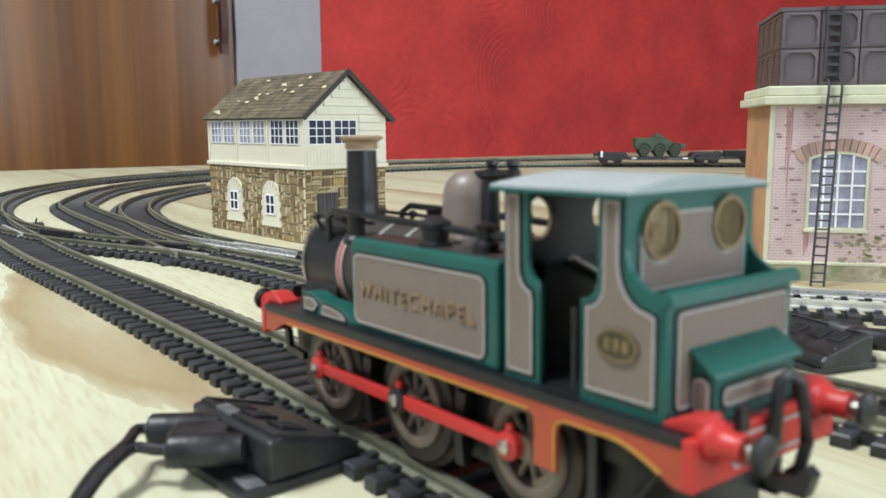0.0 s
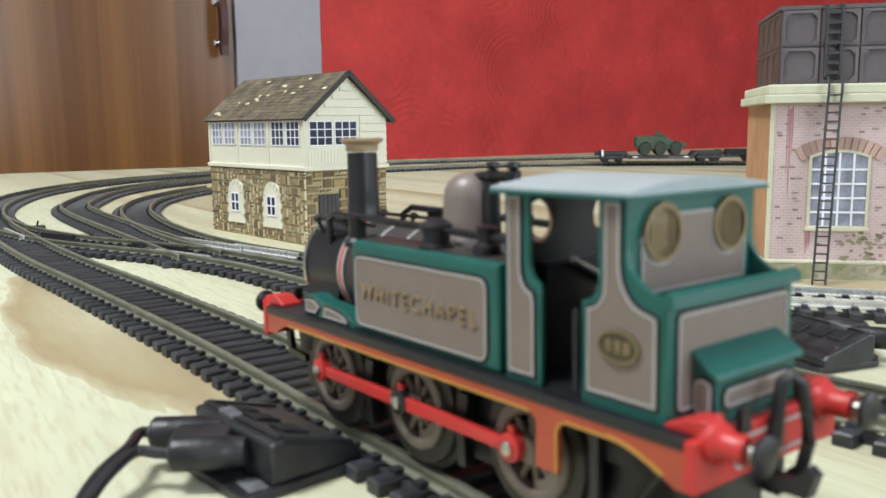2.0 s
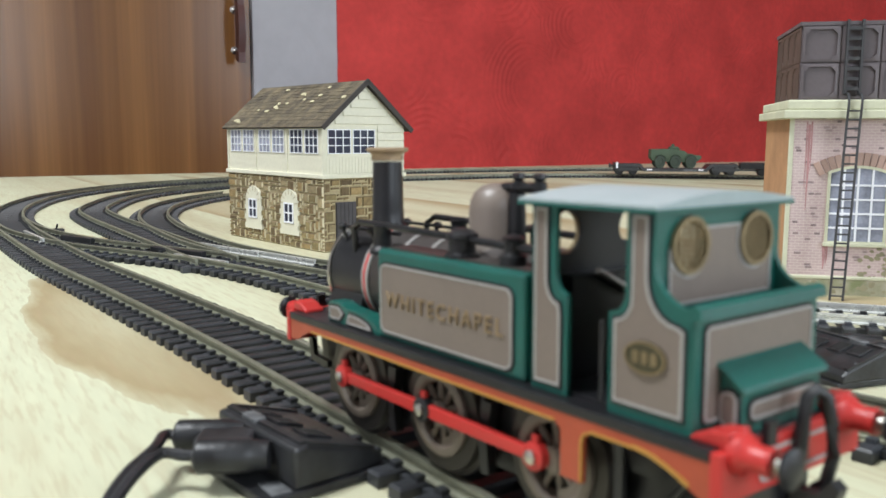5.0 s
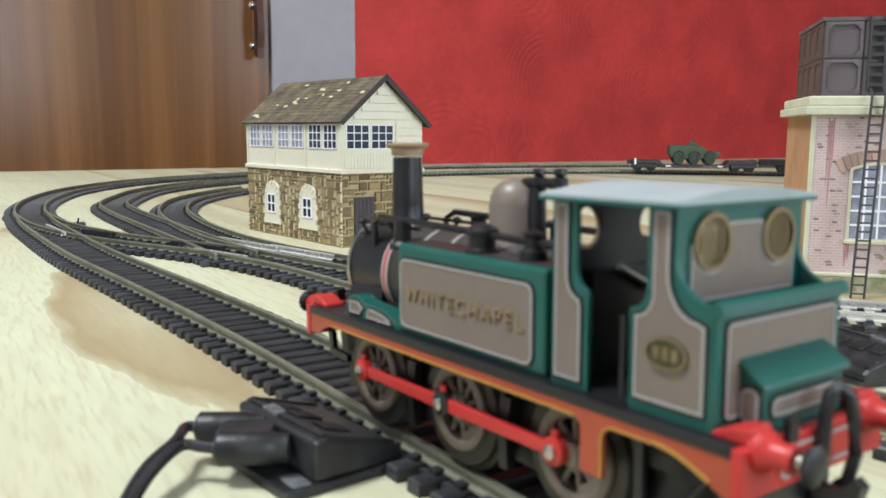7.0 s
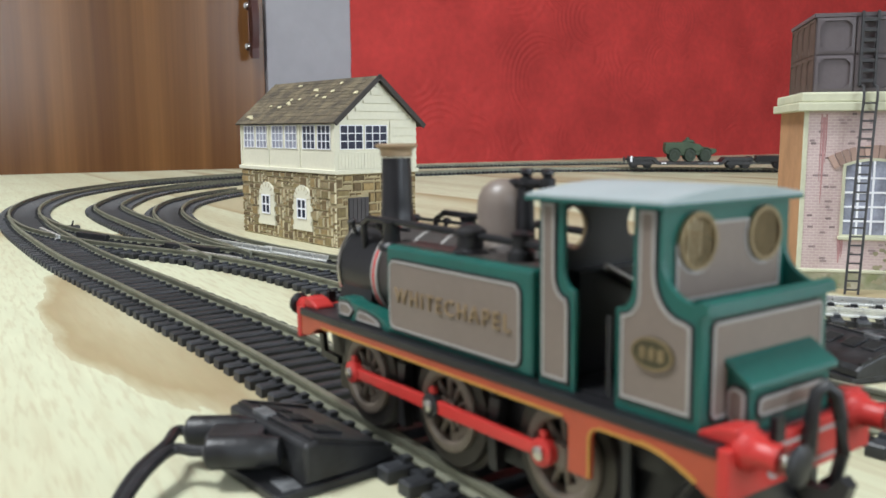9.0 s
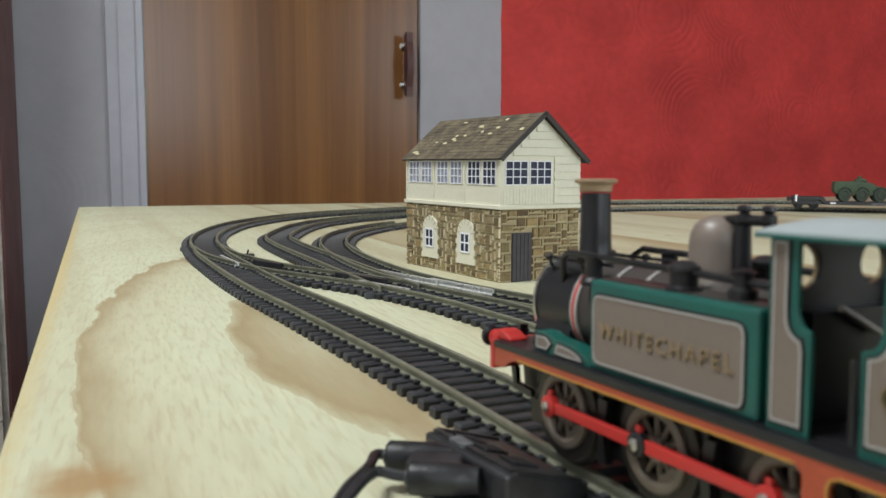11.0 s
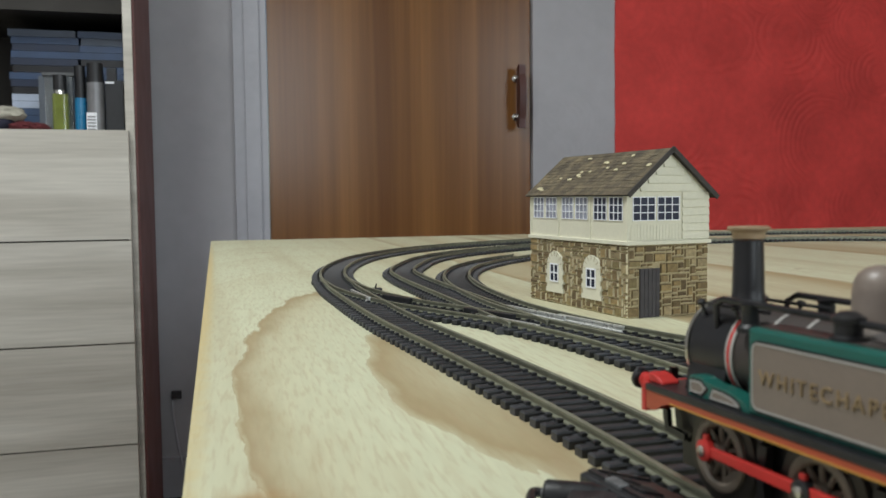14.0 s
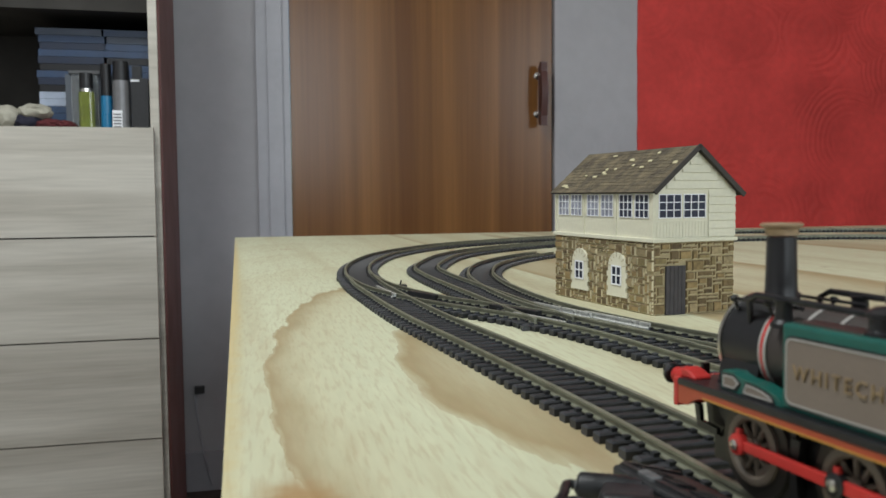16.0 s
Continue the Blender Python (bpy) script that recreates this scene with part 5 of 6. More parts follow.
GZ, GY, GR = 38.3, 6.2, 2.75
for x, nm, zlo in ((CX1 - 0.8, "cab_front", 19.0), (CX0, "cab_back", WAIST + 0.4)):
    for s in (1, -1):
        lo, hi = sorted((0.0, s * (HW - 0.8)))
        o, h = holed(lo, hi, zlo, ROOF_Z, s * GY, GZ, GR)
        p = lp(nm, ring_slab(bmesh.new(), o, h, x, x + 0.8, "yz"), GREEN if nm == "cab_back" else BLACK, label="green cab end sheet" if nm == "cab_back" else "")
        ring = [(s * GY + math.cos(6.283 * i / 28), GZ + math.sin(6.283 * i / 28)) for i in range(28)]
        rim, rin = ([(s * GY + (y - s * GY) * k, GZ + (z - GZ) * k) for y, z in ring] for k in (3.25, 2.7))
        xa = x - 0.65 if nm == "cab_back" else x + 0.7
        lp("window_rim", ring_slab(bmesh.new(), rim, rin, xa, xa + 0.6, "yz"), BRASS, p, "brass window rim")
        if nm == "cab_back":
            for k in range(-2, 3):
                hgt = math.sqrt(max(0.1, GR ** 2 - (k * 0.9) ** 2))
                lp("window_guard_bar", tube(bmesh.new(), (x - 0.3, s * GY + k * 0.9, GZ - hgt), (x - 0.3, s * GY + k * 0.9, GZ + hgt), 0.24, seg=6), BRASS, p)
    if nm == "cab_back":
        low, top, wide = WAIST + 1.2, 40.3, 9.6
        dent = [(GY + 3.35 * math.cos(radians(a)), GZ + 3.35 * math.sin(radians(a))) for a in range(143, 361, 12)]
        dent = [q for q in dent if q[1] < top and q[0] < wide]
        field = [(-wide, low), (wide, low), (wide, dent[-1][1])] + list(reversed(dent)) + [(dent[0][0], top), (-dent[0][0], top)] + [(-y, z) for y, z in dent] + [(-wide, dent[-1][1])]
        back_panel = lp("back_panel", slab(bmesh.new(), field, x - 0.22, x + 0.02, "yz"), TAUPE, loco, "taupe panel on the cab back")
        lp("lining", ring_slab(bmesh.new(), field, inset(field, 0.3), x - 0.32, x - 0.16, "yz"), LINING, back_panel)
# Roof: a shallow curved sheet.
bm = bmesh.new()
n = 12
prof = [(-12.9 + 25.8 * i / n, ROOF_Z + 0.3 + 1.2 * math.cos(math.pi / 2 * (2 * i / n - 1))) for i in range(n + 1)]
slab(bm, prof + [(12.9, ROOF_Z - 0.3), (-12.9, ROOF_Z - 0.3)], CX0 - 1.0, CX1 + 1.2, "yz")
roof = lp("cab_roof", bm, ROOFWHITE, label="pale grey curved cab roof", smooth=True)
lp("roof_edge", boxed(CX0 - 1.1, CX1 + 1.3, -13.0, 13.0, ROOF_Z - 0.5, ROOF_Z - 0.05), GREEN, roof)
lp("cab_floor", boxed(CX0, CX1, -10.8, 10.8, 18.9, 19.5), BLACK)
lp("backhead", boxed(CX1 - 3.0, CX1 - 0.8, -7.5, 7.5, 19.4, 33), BLACK)
lp("regulator", tube(bmesh.new(), (CX1 - 4, -3, 30), (CX1 - 4, 4, 33.5), 0.5, seg=8), STEEL)
lp("brake_stand", tube(bmesh.new(), (CX0 + 3, 9.0, 19.2), (CX0 + 3, 9.0, 30), 0.7, seg=8), BLACK)
# Bunker with rolled rim, coal space and rear tool box.
bunk = lp("bunker", boxed(-59.6, -55.2, -HW + 0.8, HW - 0.8, 19.0, 30.0), GREEN, label="green coal bunker")
lp("bunker_floor", boxed(-59.3, -54.8, -HW + 1.2, HW - 1.2, 29.6, 30.2), SOOT, bunk)
lp("bunker_back", boxed(-60.0, -59.2, -HW, HW, 19.0, 31.8), GREEN, bunk, bevel=0.0003)
lp("bunker_rim", sweep(bmesh.new(), [(-60.0, -HW - 0.3, 32.2), (-60.0, HW + 0.3, 32.2)], [(-0.9, -0.7), (0.5, -0.9), (1.0, 0.3), (0.2, 0.8), (-0.7, 0.5)]), GREEN, bunk, smooth=True)
lined_panel(bunk, rounded(-10.2, 10.2, 20.3, 30.6, 0.7), -60.0, -1, "yz")
tool = lp("tool_box", slab(bmesh.new(), [(-60.0, 19.0), (-60.0, 26.0), (-62.9, 24.1), (-62.9, 19.0)], -7.6, 7.6), GREEN, label="green rear tool box", bevel=0.0002)
lp("tool_box_lid", slab(bmesh.new(), [(-59.9, 26.1), (-59.9, 26.8), (-63.4, 24.5), (-63.7, 24.0), (-63.5, 23.6)], -8.2, 8.2), GREEN, tool, bevel=0.0002)
lined_panel(tool, rounded(-6.3, 6.3, 20.6, 22.6, 0.8), -62.9, -1, "yz")
for s in (1, -1):
    lined_panel(tool, rounded(-62.5, -60.4, 19.8, 23.6, 0.9), s * 7.6, s)
# Rear and front fittings.
vac = [(-64.9, 0.6, 15.0), (-65.6, 0.6, 16.4), (-65.7, 0.5, 20.5), (-65.9, 0.2, 22.8), (-66.4, -0.6, 23.6), (-67.0, -1.6, 22.6), (-67.4, -2.2, 19.8), (-67.6, -2.5, 16.0), (-67.0, -2.3, 13.0), (-66.0, -1.9, 12.0)]
lp("brake_hose", sweep(bmesh.new(), vac, [(0.75 * math.cos(6.283 * i / 10), 0.75 * math.sin(6.283 * i / 10)) for i in range(10)]), BLACK, smooth=True)
for d, x in ((-1, -64.8), (1, 28.4)):
    hook = lp("draw_hook", slab(bmesh.new(), [(x, 12.6), (x + d * 3, 12.8), (x + d * 4.4, 14.6), (x + d * 5.4, 13.8), (x + d * 4.6, 11.2), (x, 11.2)], -0.9, 0.9), BLACK)
    if d < 0:
        lp("drawbar", boxed(min(x - d * 10, x + d * 6), max(x - d * 10, x + d * 6), -2.6, 2.6, 3.6, 5.6), BLACK, hook)
        loop = [(x + d * 4, -8, 4.6), (x + d * 8.5, -8, 4.6), (x + d * 8.5, 8, 4.6), (x + d * 4, 8, 4.6)]
        lp("coupling_loop", sweep(bmesh.new(), loop, [(-0.5, -0.6), (0.5, -0.6), (0.5, 0.6), (-0.5, 0.6)]), BLACK, hook)
        lp("coupling_hook", slab(bmesh.new(), [(x + d * 4, 4.0), (x + d * 11, 4.4), (x + d * 12, 7.2), (x + d * 10.8, 7.6), (x + d * 10.2, 5.6), (x + d * 4, 5.4)], -0.6, 0.6), BLACK, hook)
    lp("lamp_iron", boxed(min(x, x + d * 0.8), max(x, x + d * 0.8), 5.2, 6.8, 18.6, 21.2), BLACK)


# ---- power clips with their plugs and leads ----
CLIP = material("glossy_black_plastic", (0.010, 0.010, 0.011), 0.40, 0, 0.4, 200, 0.15, 900, second=(0.028, 0.029, 0.032), spec=0.45)
PIT_SHADE = material("painted_hollow_shade", (0.004, 0.004, 0.004), 0.8)
DUST = material("grey_scuffed_plastic", (0.13, 0.135, 0.14), 0.6, 0, 0.6, 350)


def power_clip(label, m, leads=True):
    """A wedge that snaps on to the sleepers, with two round plugs set askew on the side away from the rails. x points to the track."""
    c = thing("power_clip", label, "track connector", m, group="power clips")
    foot = part("foot", slab(bmesh.new(), [(-13, -12.6), (8, -12.8), (10.2, -11.4), (10.2, 13), (-9, 13.6), (-13, 10)], 0.0, 1.6, "xy"), CLIP, c, scale=MM, bevel=0.0003)
    part("scuff", slab(bmesh.new(), [(-11.4, -11.6), (-8.2, -11.9), (-7.6, -7.0), (-10.8, -6.0)], 1.55, 1.72, "xy"), DUST, foot, "grey dusty patch", scale=MM)
    bm = bmesh.new()
    slab(bm, [(-7.6, 1.4), (9.2, 1.4), (9.2, 3.4), (8.0, 4.4), (-5.4, 8.4), (-7.6, 8.1)], -12.0, 13.6)
    part("body", bm, CLIP, c, "black wedge body", scale=MM, bevel=0.0006)

    def top(x):
        return 8.4 - (x + 5.4) * 0.2985

    # Raised lip round the sloping top, slots and a slider in it.
    rail = [(-0.55, -0.2), (0.55, -0.2), (0.55, 0.45), (-0.55, 0.45)]
    for y in (-11.2, 12.8):
        part("lip", sweep(bmesh.new(), [(-5.2, y, top(-5.2)), (7.6, y, top(7.6))], rail), CLIP, c, scale=MM)
    part("lip", sweep(bmesh.new(), [(-5.6, -11.2, 8.3), (-5.6, 12.8, 8.3)], rail), CLIP, c, scale=MM)
    for x0, x1, y in ((-3.6, 1.0, 8.4), (-3.2, 1.6, 2.6), (-2.4, 2.6, -4.6)):
        slot = part("slot", slab(bmesh.new(), [(x0, top(x0) - 0.1), (x1, top(x1) - 0.1), (x1, top(x1) + 0.5), (x0, top(x0) + 0.5)], y - 2.2, y + 2.2), CLIP, c, scale=MM, bevel=0.0002)
        # A flat black plate puts the shade of a hollow into colour.
        part("slot_shade", slab(bmesh.new(), [(x0 + 0.6, top(x0 + 0.6) + 0.3), (x1 - 0.6, top(x1 - 0.6) + 0.3), (x1 - 0.6, top(x1 - 0.6) + 0.56), (x0 + 0.6, top(x0 + 0.6) + 0.56)], y - 1.7, y + 1.7), PIT_SHADE, slot, scale=MM)
    part("slider", slab(bmesh.new(), rounded(-6.6, -4.2, 2.0, 7.2, 0.8), 7.6, 8.95, "xy"), DUST, c, "grey slider", scale=MM, bevel=0.0002)
    for x, y, z in ((8.2, -11.0, 4.0), (-6.6, -9.6, 2.0), (4.4, 12.8, 5.4)):
        part("screw", lathe(bmesh.new(), [(0.55, 0), (0.55, 0.3), (0.3, 0.6), (0, 0.65)], (x, y, z), (0, 0, 1), 10), DUST, c, scale=MM, smooth=True)
    ax = Vector((math.cos(radians(-41)), math.sin(radians(-41)), 0.02))
    ends = [(-15.9, 11.8, 5.7), (-17.3, 1.5, 5.6)]
    for e in ends:
        p = part("plug", lathe(bmesh.new(), [(1.5, -0.1), (2.3, 0), (2.75, 0.5), (2.75, 8.6), (2.5, 9.0), (2.2, 11.5)], e, ax, 22), CLIP, c, "round black plug", scale=MM, smooth=True)
        part("contact", lathe(bmesh.new(), [(1.25, -0.5), (1.25, 0.3), (0, 0.35)], e, ax, 12), DUST, p, scale=MM, smooth=True)
    mid = [(a + b) / 2 for a, b in zip(*ends)]
    part("plug_web", boxed(-0.5, 8.5, -3.6, 3.6, -1.6, 2.2), CLIP, c, scale=MM, bevel=0.0006, at=Matrix.Translation(Vector(mid) * MM) @ pose(0, 0, 0, 0, 0, -41) @ Matrix.Translation((0.0025, 0, 0)))
    if leads:
        n = 8
        for k, e in enumerate(ends):
            w = 1.0 if k == 0 else -1.0
            run = [Vector(e) + ax, Vector(e) - ax * 2.0 + Vector((0, 0, 0.2)), (-21.5, 6.6 + w * 1.2, 5.9), (-27.8, 1.6 + w, 5.2), (-33.4, -4.8 + w, 3.9), (-37.6, -12 + w, 2.6), (-41, -22 + w, 1.5), (-46, -40 + w, 1.1), (-62, -66 + w, 1.1), (-80, -96 + w, 1.1)]
            fine = []
            for a, b, d, f in zip([run[0]] + run, run, run[1:], run[2:] + [run[-1]]):
                for q in range(6):
                    t = q / 6
                    fine.append(0.5 * (2 * Vector(b) + (Vector(d) - Vector(a)) * t + (2 * Vector(a) - 5 * Vector(b) + 4 * Vector(d) - Vector(f)) * t * t + (3 * Vector(b) - 3 * Vector(d) + Vector(f) - Vector(a)) * t ** 3))
            part("lead", sweep(bmesh.new(), fine, [(0.95 * math.cos(6.283 * i / n), 0.95 * math.sin(6.283 * i / n)) for i in range(n)]), CLIP, c, "black insulated lead", scale=MM, smooth=True)
    return c


power_clip("black plastic power clip with two plugs beside the outer track", pose(0.0500, 0.1280, 0.0001, 0, 0, 8))
power_clip("black plastic power clip beside the inner track", pose(0.1790, 0.1130, 0.0001, 0, 0, 168) @ Matrix.Diagonal((0.9, 0.9, 0.95, 1)), False)

# ---- point levers ----
def point_lever(x, y, a):
    c = thing("point_lever", "small black point lever on the track edge", "point lever", pose(x, y, 0, 0, 0, a), group="point levers")
    part("lever_base", boxed(-4, 4, -3, 3, 0, 1.6), CLIP, c, scale=MM, bevel=0.0003)
    part("lever", tube(bmesh.new(), (0, 0, 1.2), (0.8, 0, 4.4), 0.6, 0.45, seg=8), CLIP, c, scale=MM)
    part("tie_bar", boxed(-22, -3, -0.9, 0.9, 0.4, 1.9), CLIP, c, scale=MM)


point_lever(0.1290, 0.4150, 0)
point_lever(0.0735, 0.5260, 0)

# Insulated frogs and check rails at the points.
for x, y, a, ln in ((0.1010, 0.378, 24, 17), (0.0720, 0.450, 22, 13)):
    fr = part("point_frog", boxed(-1.6, 1.6, -ln, ln, 2.2, 5.0), CLIP, None, scale=MM, at=pose(x, y, 0, 0, 0, a), bevel=0.0003)
    tagged(fr, "black plastic frog block in the points", "track part", "point frogs")
for x, y, a, ln in ((0.0545, 0.470, 4, 22), (0.1215, 0.372, 14, 24), (0.1330, 0.335, 14, 22), (0.1010, 0.345, 18, 18)):
    cr = part("check_rail", sweep(bmesh.new(), [(0, -ln * MM, RAIL_Z - 0.0024), (0, ln * MM, RAIL_Z - 0.0024)], SECTION), RAIL_BRIGHT, None, at=pose(x, y, 0, 0, 0, a))
    tagged(cr, "short bright check rail inside the points", "track part", "check rails")

# ---- well wagon with an armoured car, far along the loop ----
WAGON = material("dark_wagon_grey", (0.035, 0.035, 0.037), 0.5, 0, 0.3, 90)
OLIVE = material("olive_green_paint", (0.055, 0.085, 0.048), 0.6, 0, 0.2, 90)
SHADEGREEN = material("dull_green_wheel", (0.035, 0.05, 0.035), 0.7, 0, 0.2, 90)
wx, wy, wa = 0.865, 0.7725, -39.3
wag = thing("well_wagon", "dark grey bogie well wagon on the loop track", "model wagon", pose(wx, wy, RAIL_Z, 0, 0, wa) @ Matrix.Diagonal((0.82, 1, 1, 1)))
part("well_deck", slab(bmesh.new(), [(-94, 11), (-94, 15), (-54, 15), (-48, 9), (48, 9), (54, 15), (94, 15), (94, 11), (57, 11), (50, 5), (-50, 5), (-57, 11)], -15, 15), WAGON, wag, scale=MM)
for s in (-1, 1):
    part("headstock", boxed(s * 94 - 1.2, s * 94 + 1.2, -15, 15, 8, 16), WAGON, wag, scale=MM)
    for y in (-9, 9):
        part("buffer", lathe(bmesh.new(), [(1.6, 0), (1.6, 5), (3.2, 5.6), (3.2, 7)], (s * 95, y, 12), (s, 0, 0), 12), WAGON, wag, scale=MM)
    bog = part("bogie", slab(bmesh.new(), [(s * 76 - 19, 9), (s * 76 - 16, 4.5), (s * 76 + 16, 4.5), (s * 76 + 19, 9), (s * 76 + 12, 11), (s * 76 - 12, 11)], -13.5, 13.5), WAGON, wag, scale=MM)
    for x in (-11, 11):
        for y in (-1, 1):
            part("wheel", lathe(bmesh.new(), [(7, 0), (7, 2.2), (6.2, 2.4), (5.4, 1.8), (2, 2.0), (0, 2.0)], (s * 76 + x, y * 8.2, 7), (0, y, 0), 20), WAGON, bog, scale=MM, smooth=True)
    part("white_panel", boxed(s * 40 - 4, s * 40 + 4, -15.3, -14.9, 6.6, 8.2), BAR, wag, scale=MM)
    part("bogie_frame", boxed(s * 76 - 20, s * 76 + 20, -15.6, -14.6, 6.0, 9.0), WAGON, bog, scale=MM)
part("grey_panel", boxed(12, 34, -15.3, -14.9, 5.6, 8.2), DUST, wag, "pale grey panel", scale=MM)
part("lamp_bracket", boxed(-93, -90, -15.6, -14.8, 9, 17), BAR, wag, "white painted end post", scale=MM)
car = thing("armoured_car", "olive green six wheeled model armoured car", "model vehicle", pose(wx, wy, RAIL_Z + 0.009, 0, 0, wa) @ Matrix.Diagonal((0.82, 1, 1, 1)))
hull = part("hull", slab(bmesh.new(), [(-37, 11), (-39, 16), (-38, 25), (-4, 25.5), (14, 23), (21, 18), (40, 17), (41, 13), (36, 10), (30, 8), (-30, 8)], -13, 13), OLIVE, car, scale=MM, bevel=0.0008)
part("turret", slab(bmesh.new(), [(-10, 25.2), (-7, 28.5), (5, 28.5), (10, 24.0)], -7, 7), OLIVE, car, scale=MM, bevel=0.0015)
part("hatch", lathe(bmesh.new(), [(3, 0), (3, 2.5), (1.5, 3.4), (0, 3.5)], (-2, 1, 28.4), (0, 0, 1), 14), OLIVE, car, scale=MM)
for x in (-24, 0, 24):
    for y in (-1, 1):
        w = part("wheel", lathe(bmesh.new(), [(4, 0), (8.2, 0.4), (8.6, 2.5), (8.2, 5), (5.2, 5.4), (4.6, 4.4), (1.5, 5), (0, 5)], (x, y * 10.5, 8.6), (0, y, 0), 24), SHADEGREEN, car, scale=MM, smooth=True)
        part("mudguard", slab(bmesh.new(), arc(x, 8.6, 10.6, 20, 160, 8) + arc(x, 8.6, 9.6, 160, 20, 8), min(y * 10.2, y * 15.6), max(y * 10.2, y * 15.6)), OLIVE, car, scale=MM)
ux, uy = wx + 0.142 * math.cos(radians(wa - 4)), wy + 0.142 * math.sin(radians(wa - 4))
van = thing("flat_wagon", "low black model wagon coupled behind the well wagon", "model wagon", pose(ux, uy, RAIL_Z, 0, 0, wa - 8))
part("body", boxed(-58, 58, -15, 15, 9, 17), BLACK, van, scale=MM, bevel=0.0008)
for x in (-30, 30):
    for y in (-1, 1):
        part("wheel", lathe(bmesh.new(), [(7, 0), (7, 2.2), (6, 2.4), (2, 2), (0, 2)], (x, y * 8.2, 7), (0, y, 0), 20), BLACK, van, scale=MM, smooth=True)
    part("axle_guard", boxed(x - 5, x + 5, -12, 12, 4, 9), BLACK, van, scale=MM)

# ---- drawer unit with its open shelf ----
# Shade inside and under the unit is put into this dark colour.
SHADOW = material("shelf_interior_shade", (0.026, 0.022, 0.018), 0.7, 0, 0.2, 20)
UX0, UX1, UY0, UY1 = -0.78, -0.168, 1.70, 2.12
unit = thing("drawer_unit", "grey oak laminate drawer unit with an open shelf", "cabinet")
part("side_panel", boxed(UX1 - 0.016, UX1, UY0 + 0.002, UY1, FLOOR, 1.05), OAK, unit)
part("outer_side", boxed(UX1, UX1 + 0.004, UY0 + 0.012, UY1, FLOOR, 1.05), material("maroon_brown_side", (0.19, 0.070, 0.062), 0.5, 0, 0.2, 10), unit, "dark brown outer side of the unit")
part("side_panel", boxed(UX0, UX0 + 0.016, UY0 + 0.002, UY1, FLOOR, 1.05), OAK, unit)
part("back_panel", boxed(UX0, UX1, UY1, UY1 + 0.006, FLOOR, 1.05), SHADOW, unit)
part("shelf", boxed(UX0 + 0.016, UX1 - 0.016, UY0 + 0.02, UY1, 0.170, 0.187), OAK, unit)
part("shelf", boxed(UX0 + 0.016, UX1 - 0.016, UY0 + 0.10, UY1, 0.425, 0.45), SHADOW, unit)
part("top", boxed(UX0, UX1, UY0, UY1, 1.05, 1.07), OAK, unit)
for z0, z1 in ((-0.0155, 0.188), (-0.2110, -0.0185), (-0.4055, -0.2140), (-0.6000, -0.4085)):
    part("drawer", boxed(UX0 + 0.002, UX1 - 0.010, UY0 - 0.018, UY0, z0, z1), OAK, unit, bevel=0.001)
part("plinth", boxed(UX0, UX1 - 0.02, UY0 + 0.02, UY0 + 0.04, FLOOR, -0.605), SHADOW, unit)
# Discs in their cases, stacked flat on the shelf.
CASES = [material("disc_case_" + n, c, 0.35, 0, 0.2, 30) for n, c in (("navy", (0.02, 0.03, 0.06)), ("black", (0.012, 0.012, 0.015)), ("slate", (0.07, 0.09, 0.13)), ("blue", (0.04, 0.07, 0.14)), ("pale", (0.42, 0.48, 0.60)))]
rng = random.Random(21)
for x0, x1, z0, count in ((-0.410, -0.285, 0.187, 15), (-0.283, -0.190, 0.187, 15)):
    z = z0
    for k in range(count):
        h = 0.0142
        m = CASES[4] if (x0 < -0.4 and k in (4, 5)) else rng.choice(CASES[:4])
        d = rng.uniform(-0.004, 0.004)
        b = part("disc_case", boxed(x0 + d, x1 + d, UY0 + 0.16, UY0 + 0.30, z, z + h - 0.0006), m, None, bevel=0.001)
        tagged(b, "plastic disc case lying in a stack on the shelf", "disc case", "stacked disc cases")
        z += h
GLASSY = material("yellow_green_perfume", (0.36, 0.42, 0.10), 0.06, 0, 0.2, 40)
GLASSY.node_tree.nodes["Principled BSDF"].inputs["Transmission Weight"].default_value = 0.55
CLEAR = material("clear_plastic", (0.72, 0.76, 0.78), 0.12)
CLEAR.node_tree.nodes["Principled BSDF"].inputs["Transmission Weight"].default_value = 0.85
bot = thing("perfume_bottle", "yellow green glass bottle with black cap", "bottle")
part("bottle", slab(bmesh.new(), rounded(-0.321, -0.292, UY0 + 0.06, UY0 + 0.082, 0.008), 0.187, 0.262, "xy"), GLASSY, bot, bevel=0.003)
part("collar", tube(bmesh.new(), (-0.307, UY0 + 0.071, 0.260), (-0.307, UY0 + 0.071, 0.270), 0.010, seg=16), CHROME, bot)
part("cap", tube(bmesh.new(), (-0.307, UY0 + 0.071, 0.269), (-0.307, UY0 + 0.071, 0.298), 0.0125, seg=20), BLACK, bot, "black cap")
tub = thing("storage_box", "clear plastic box with a pale lid behind the bottles", "box")
part("body", boxed(-0.338, -0.288, UY0 + 0.092, UY0 + 0.098, 0.187, 0.300), CLEAR, tub, bevel=0.002)
part("lid", boxed(-0.342, -0.284, UY0 + 0.088, UY0 + 0.0995, 0.300, 0.306), DUST, tub, "pale lid", bevel=0.001)
gry = material("grey_can_print", (0.22, 0.22, 0.23), 0.35, 0.3, 0.2, 40)
can = thing("spray_can", "grey spray can with dark cap", "spray can")
part("can", tube(bmesh.new(), (-0.243, UY0 + 0.07, 0.187), (-0.243, UY0 + 0.07, 0.285), 0.0165, seg=24), gry, can, smooth=True)
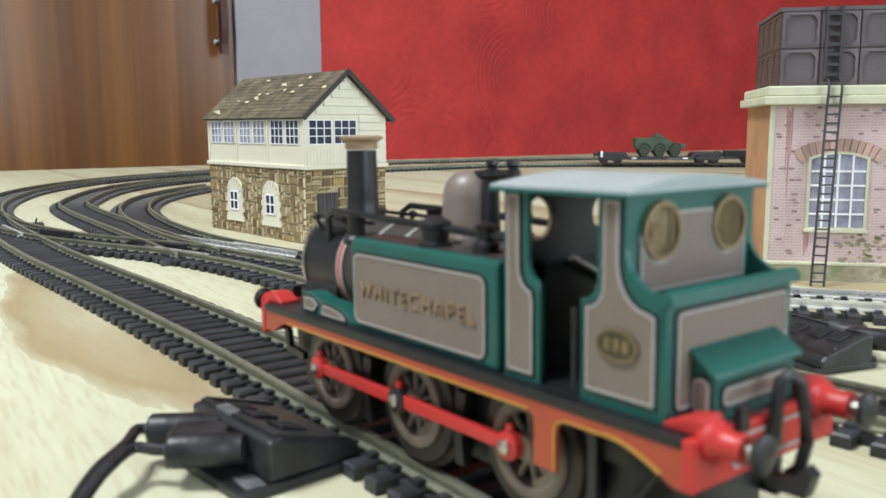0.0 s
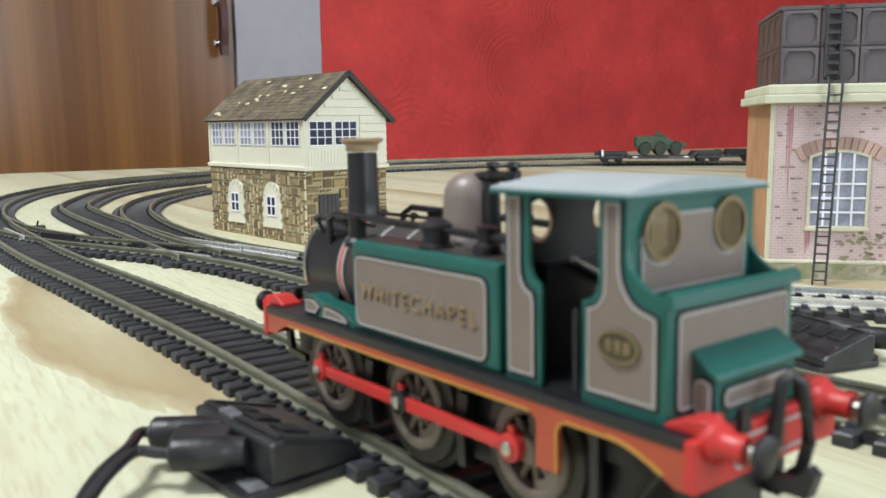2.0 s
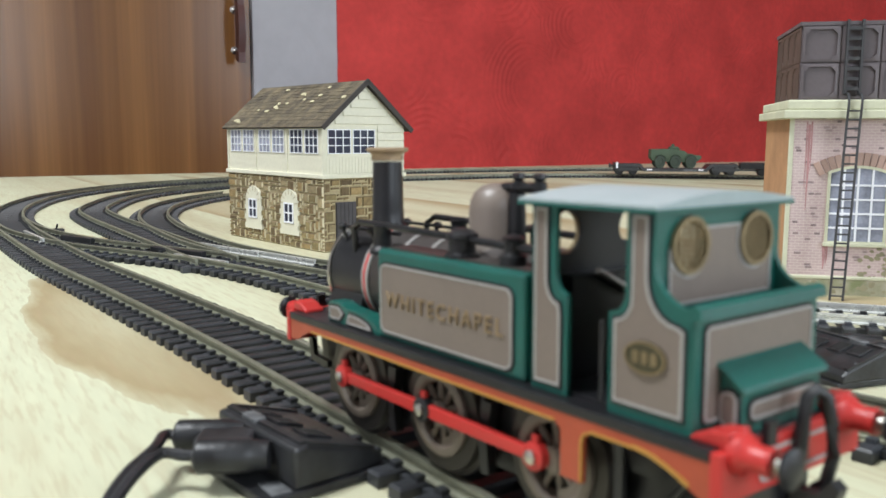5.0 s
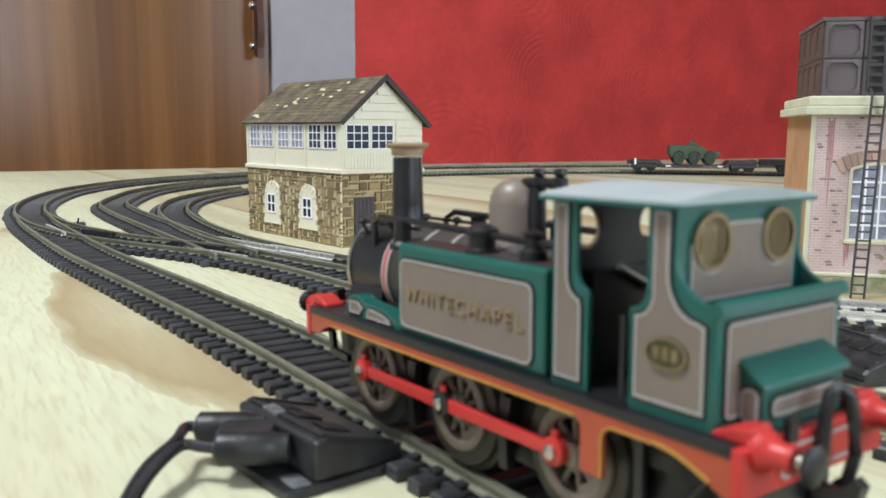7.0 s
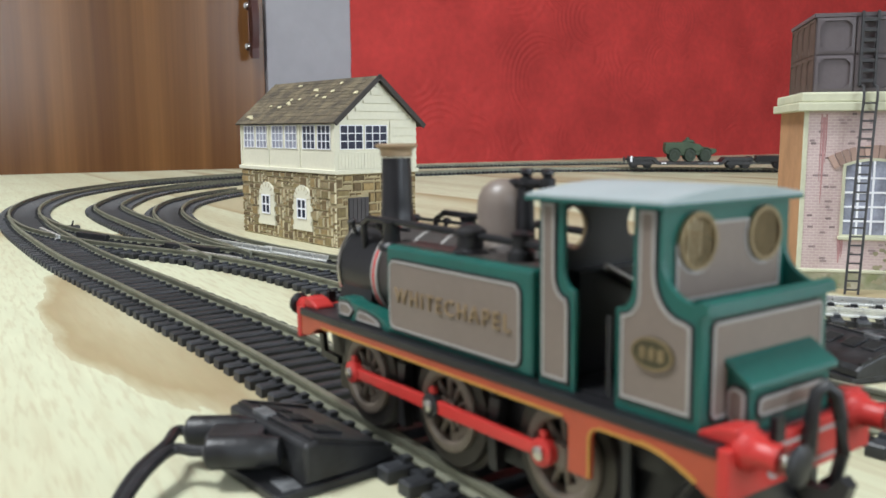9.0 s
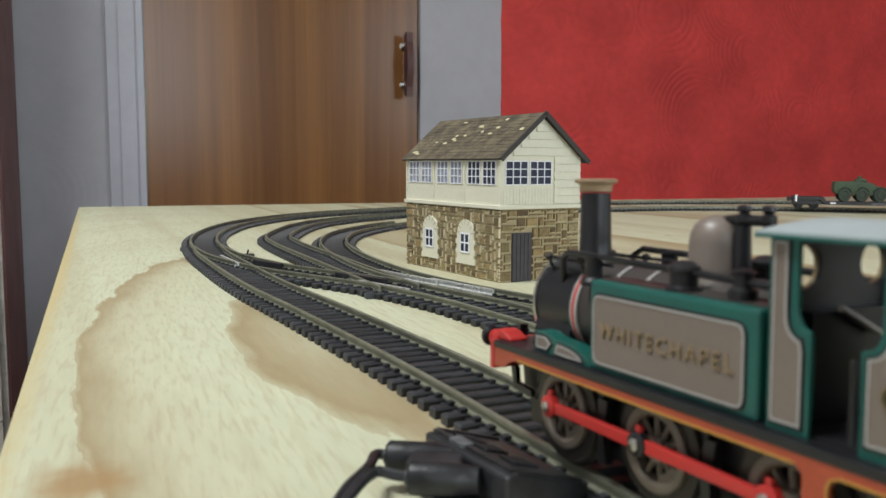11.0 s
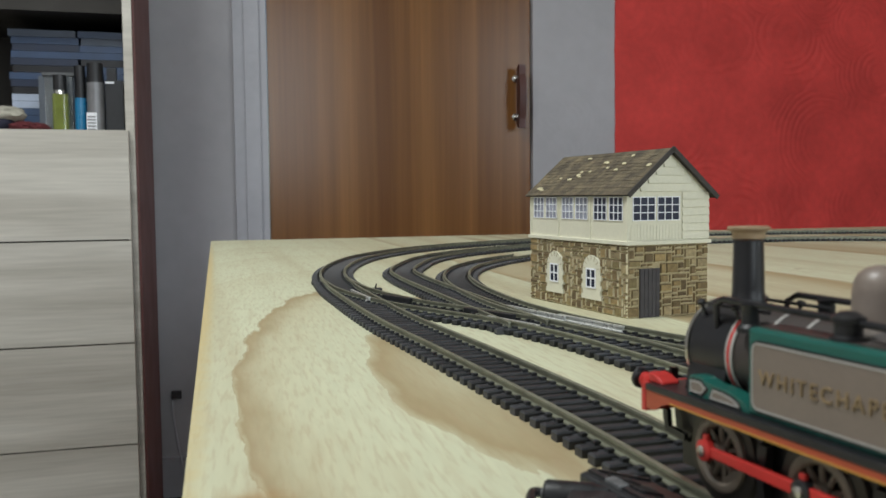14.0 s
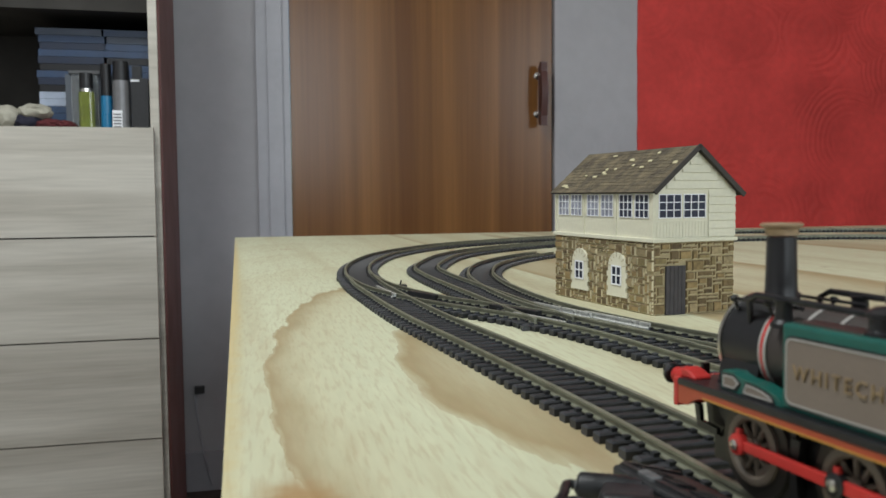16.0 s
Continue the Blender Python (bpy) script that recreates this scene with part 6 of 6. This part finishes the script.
part("cap", tube(bmesh.new(), (-0.243, UY0 + 0.07, 0.285), (-0.243, UY0 + 0.07, 0.322), 0.016, 0.0145, seg=24), BLACK, can, smooth=True)
part("label", boxed(-0.258, -0.240, UY0 + 0.049, UY0 + 0.053, 0.189, 0.226), BAR, can, "white printed label")
for i in range(5):
    part("label_bar", boxed(-0.256, -0.242, UY0 + 0.048, UY0 + 0.0495, 0.193 + i * 0.006, 0.1955 + i * 0.006), gry, can)
blu = thing("blue_bottle", "slim blue bottle with black cap", "bottle")
part("bottle", tube(bmesh.new(), (-0.272, UY0 + 0.08, 0.187), (-0.272, UY0 + 0.08, 0.256), 0.011, seg=20), material("bright_blue_plastic", (0.02, 0.18, 0.36), 0.3, 0, 0.1, 40), blu, smooth=True)
part("cap", tube(bmesh.new(), (-0.272, UY0 + 0.08, 0.256), (-0.272, UY0 + 0.08, 0.318), 0.010, seg=20), BLACK, blu, smooth=True)
drk = thing("dark_bottle", "black square bottle in shade", "bottle")
part("bottle", boxed(-0.224, -0.192, UY0 + 0.06, UY0 + 0.10, 0.187, 0.29), BLACK, drk, bevel=0.004)
part("cap", boxed(-0.222, -0.205, UY0 + 0.07, UY0 + 0.09, 0.29, 0.315), BLACK, drk, bevel=0.002)
part("tag", boxed(-0.224, -0.208, UY0 + 0.0585, UY0 + 0.0605, 0.283, 0.287), BAR, drk, "small white tag")
gbx = part("grey_box", boxed(-0.350, -0.262, UY0 + 0.10, UY0 + 0.15, 0.187, 0.30), material("grey_blue_card", (0.10, 0.115, 0.14), 0.5, 0, 0.15, 30), None, bevel=0.002)
tagged(gbx, "grey blue card box behind the bottles", "box")
CLOTHS = [material("maroon_knit", (0.12, 0.02, 0.025), 0.9, 0, 0.3, 120), material("cream_knit", (0.45, 0.43, 0.36), 0.9, 0, 0.2, 120), material("navy_knit", (0.02, 0.02, 0.04), 0.9, 0, 0.3, 120)]
for k, (x, z, rx_, rz_, m) in enumerate(((-0.375, 0.198, 0.028, 0.012, 0), (-0.415, 0.202, 0.030, 0.016, 2), (-0.400, 0.222, 0.032, 0.016, 1), (-0.450, 0.210, 0.028, 0.024, 1), (-0.345, 0.197, 0.018, 0.010, 0))):
    bm = bmesh.new()
    bmesh.ops.create_icosphere(bm, subdivisions=3, radius=1)
    for v in bm.verts:
        q = 1 + 0.25 * noise.noise(v.co * 2.2 + Vector((k * 3.1, 0, 0)))
        v.co = Vector((x + v.co.x * rx_ * q, UY0 + 0.07 + v.co.y * 0.03 * q, max(0.1875, z + v.co.z * rz_ * q)))
    tagged(part("rolled_sock", bm, CLOTHS[m], None, smooth=True), "rolled knitted sock on the shelf", "sock", "socks on the shelf")
# Wall socket and its hanging lead.
sock = thing("wall_socket", "dark cable box on the wall with a thin white lead", "socket")
part("socket_box", boxed(-0.142, -0.118, WALL_Y - 0.014, WALL_Y, -0.440, -0.422), BLACKIRON, sock, bevel=0.003)
part("lead", sweep(bmesh.new(), [(-0.140 + 0.035 * (i / 14) ** 1.5, WALL_Y - 0.012 - 0.02 * math.sin(i / 14 * 3), -0.445 - i * 0.0165) for i in range(15)], [(0.003 * math.cos(6.283 * i / 6), 0.003 * math.sin(6.283 * i / 6)) for i in range(6)]), PAINT, sock)
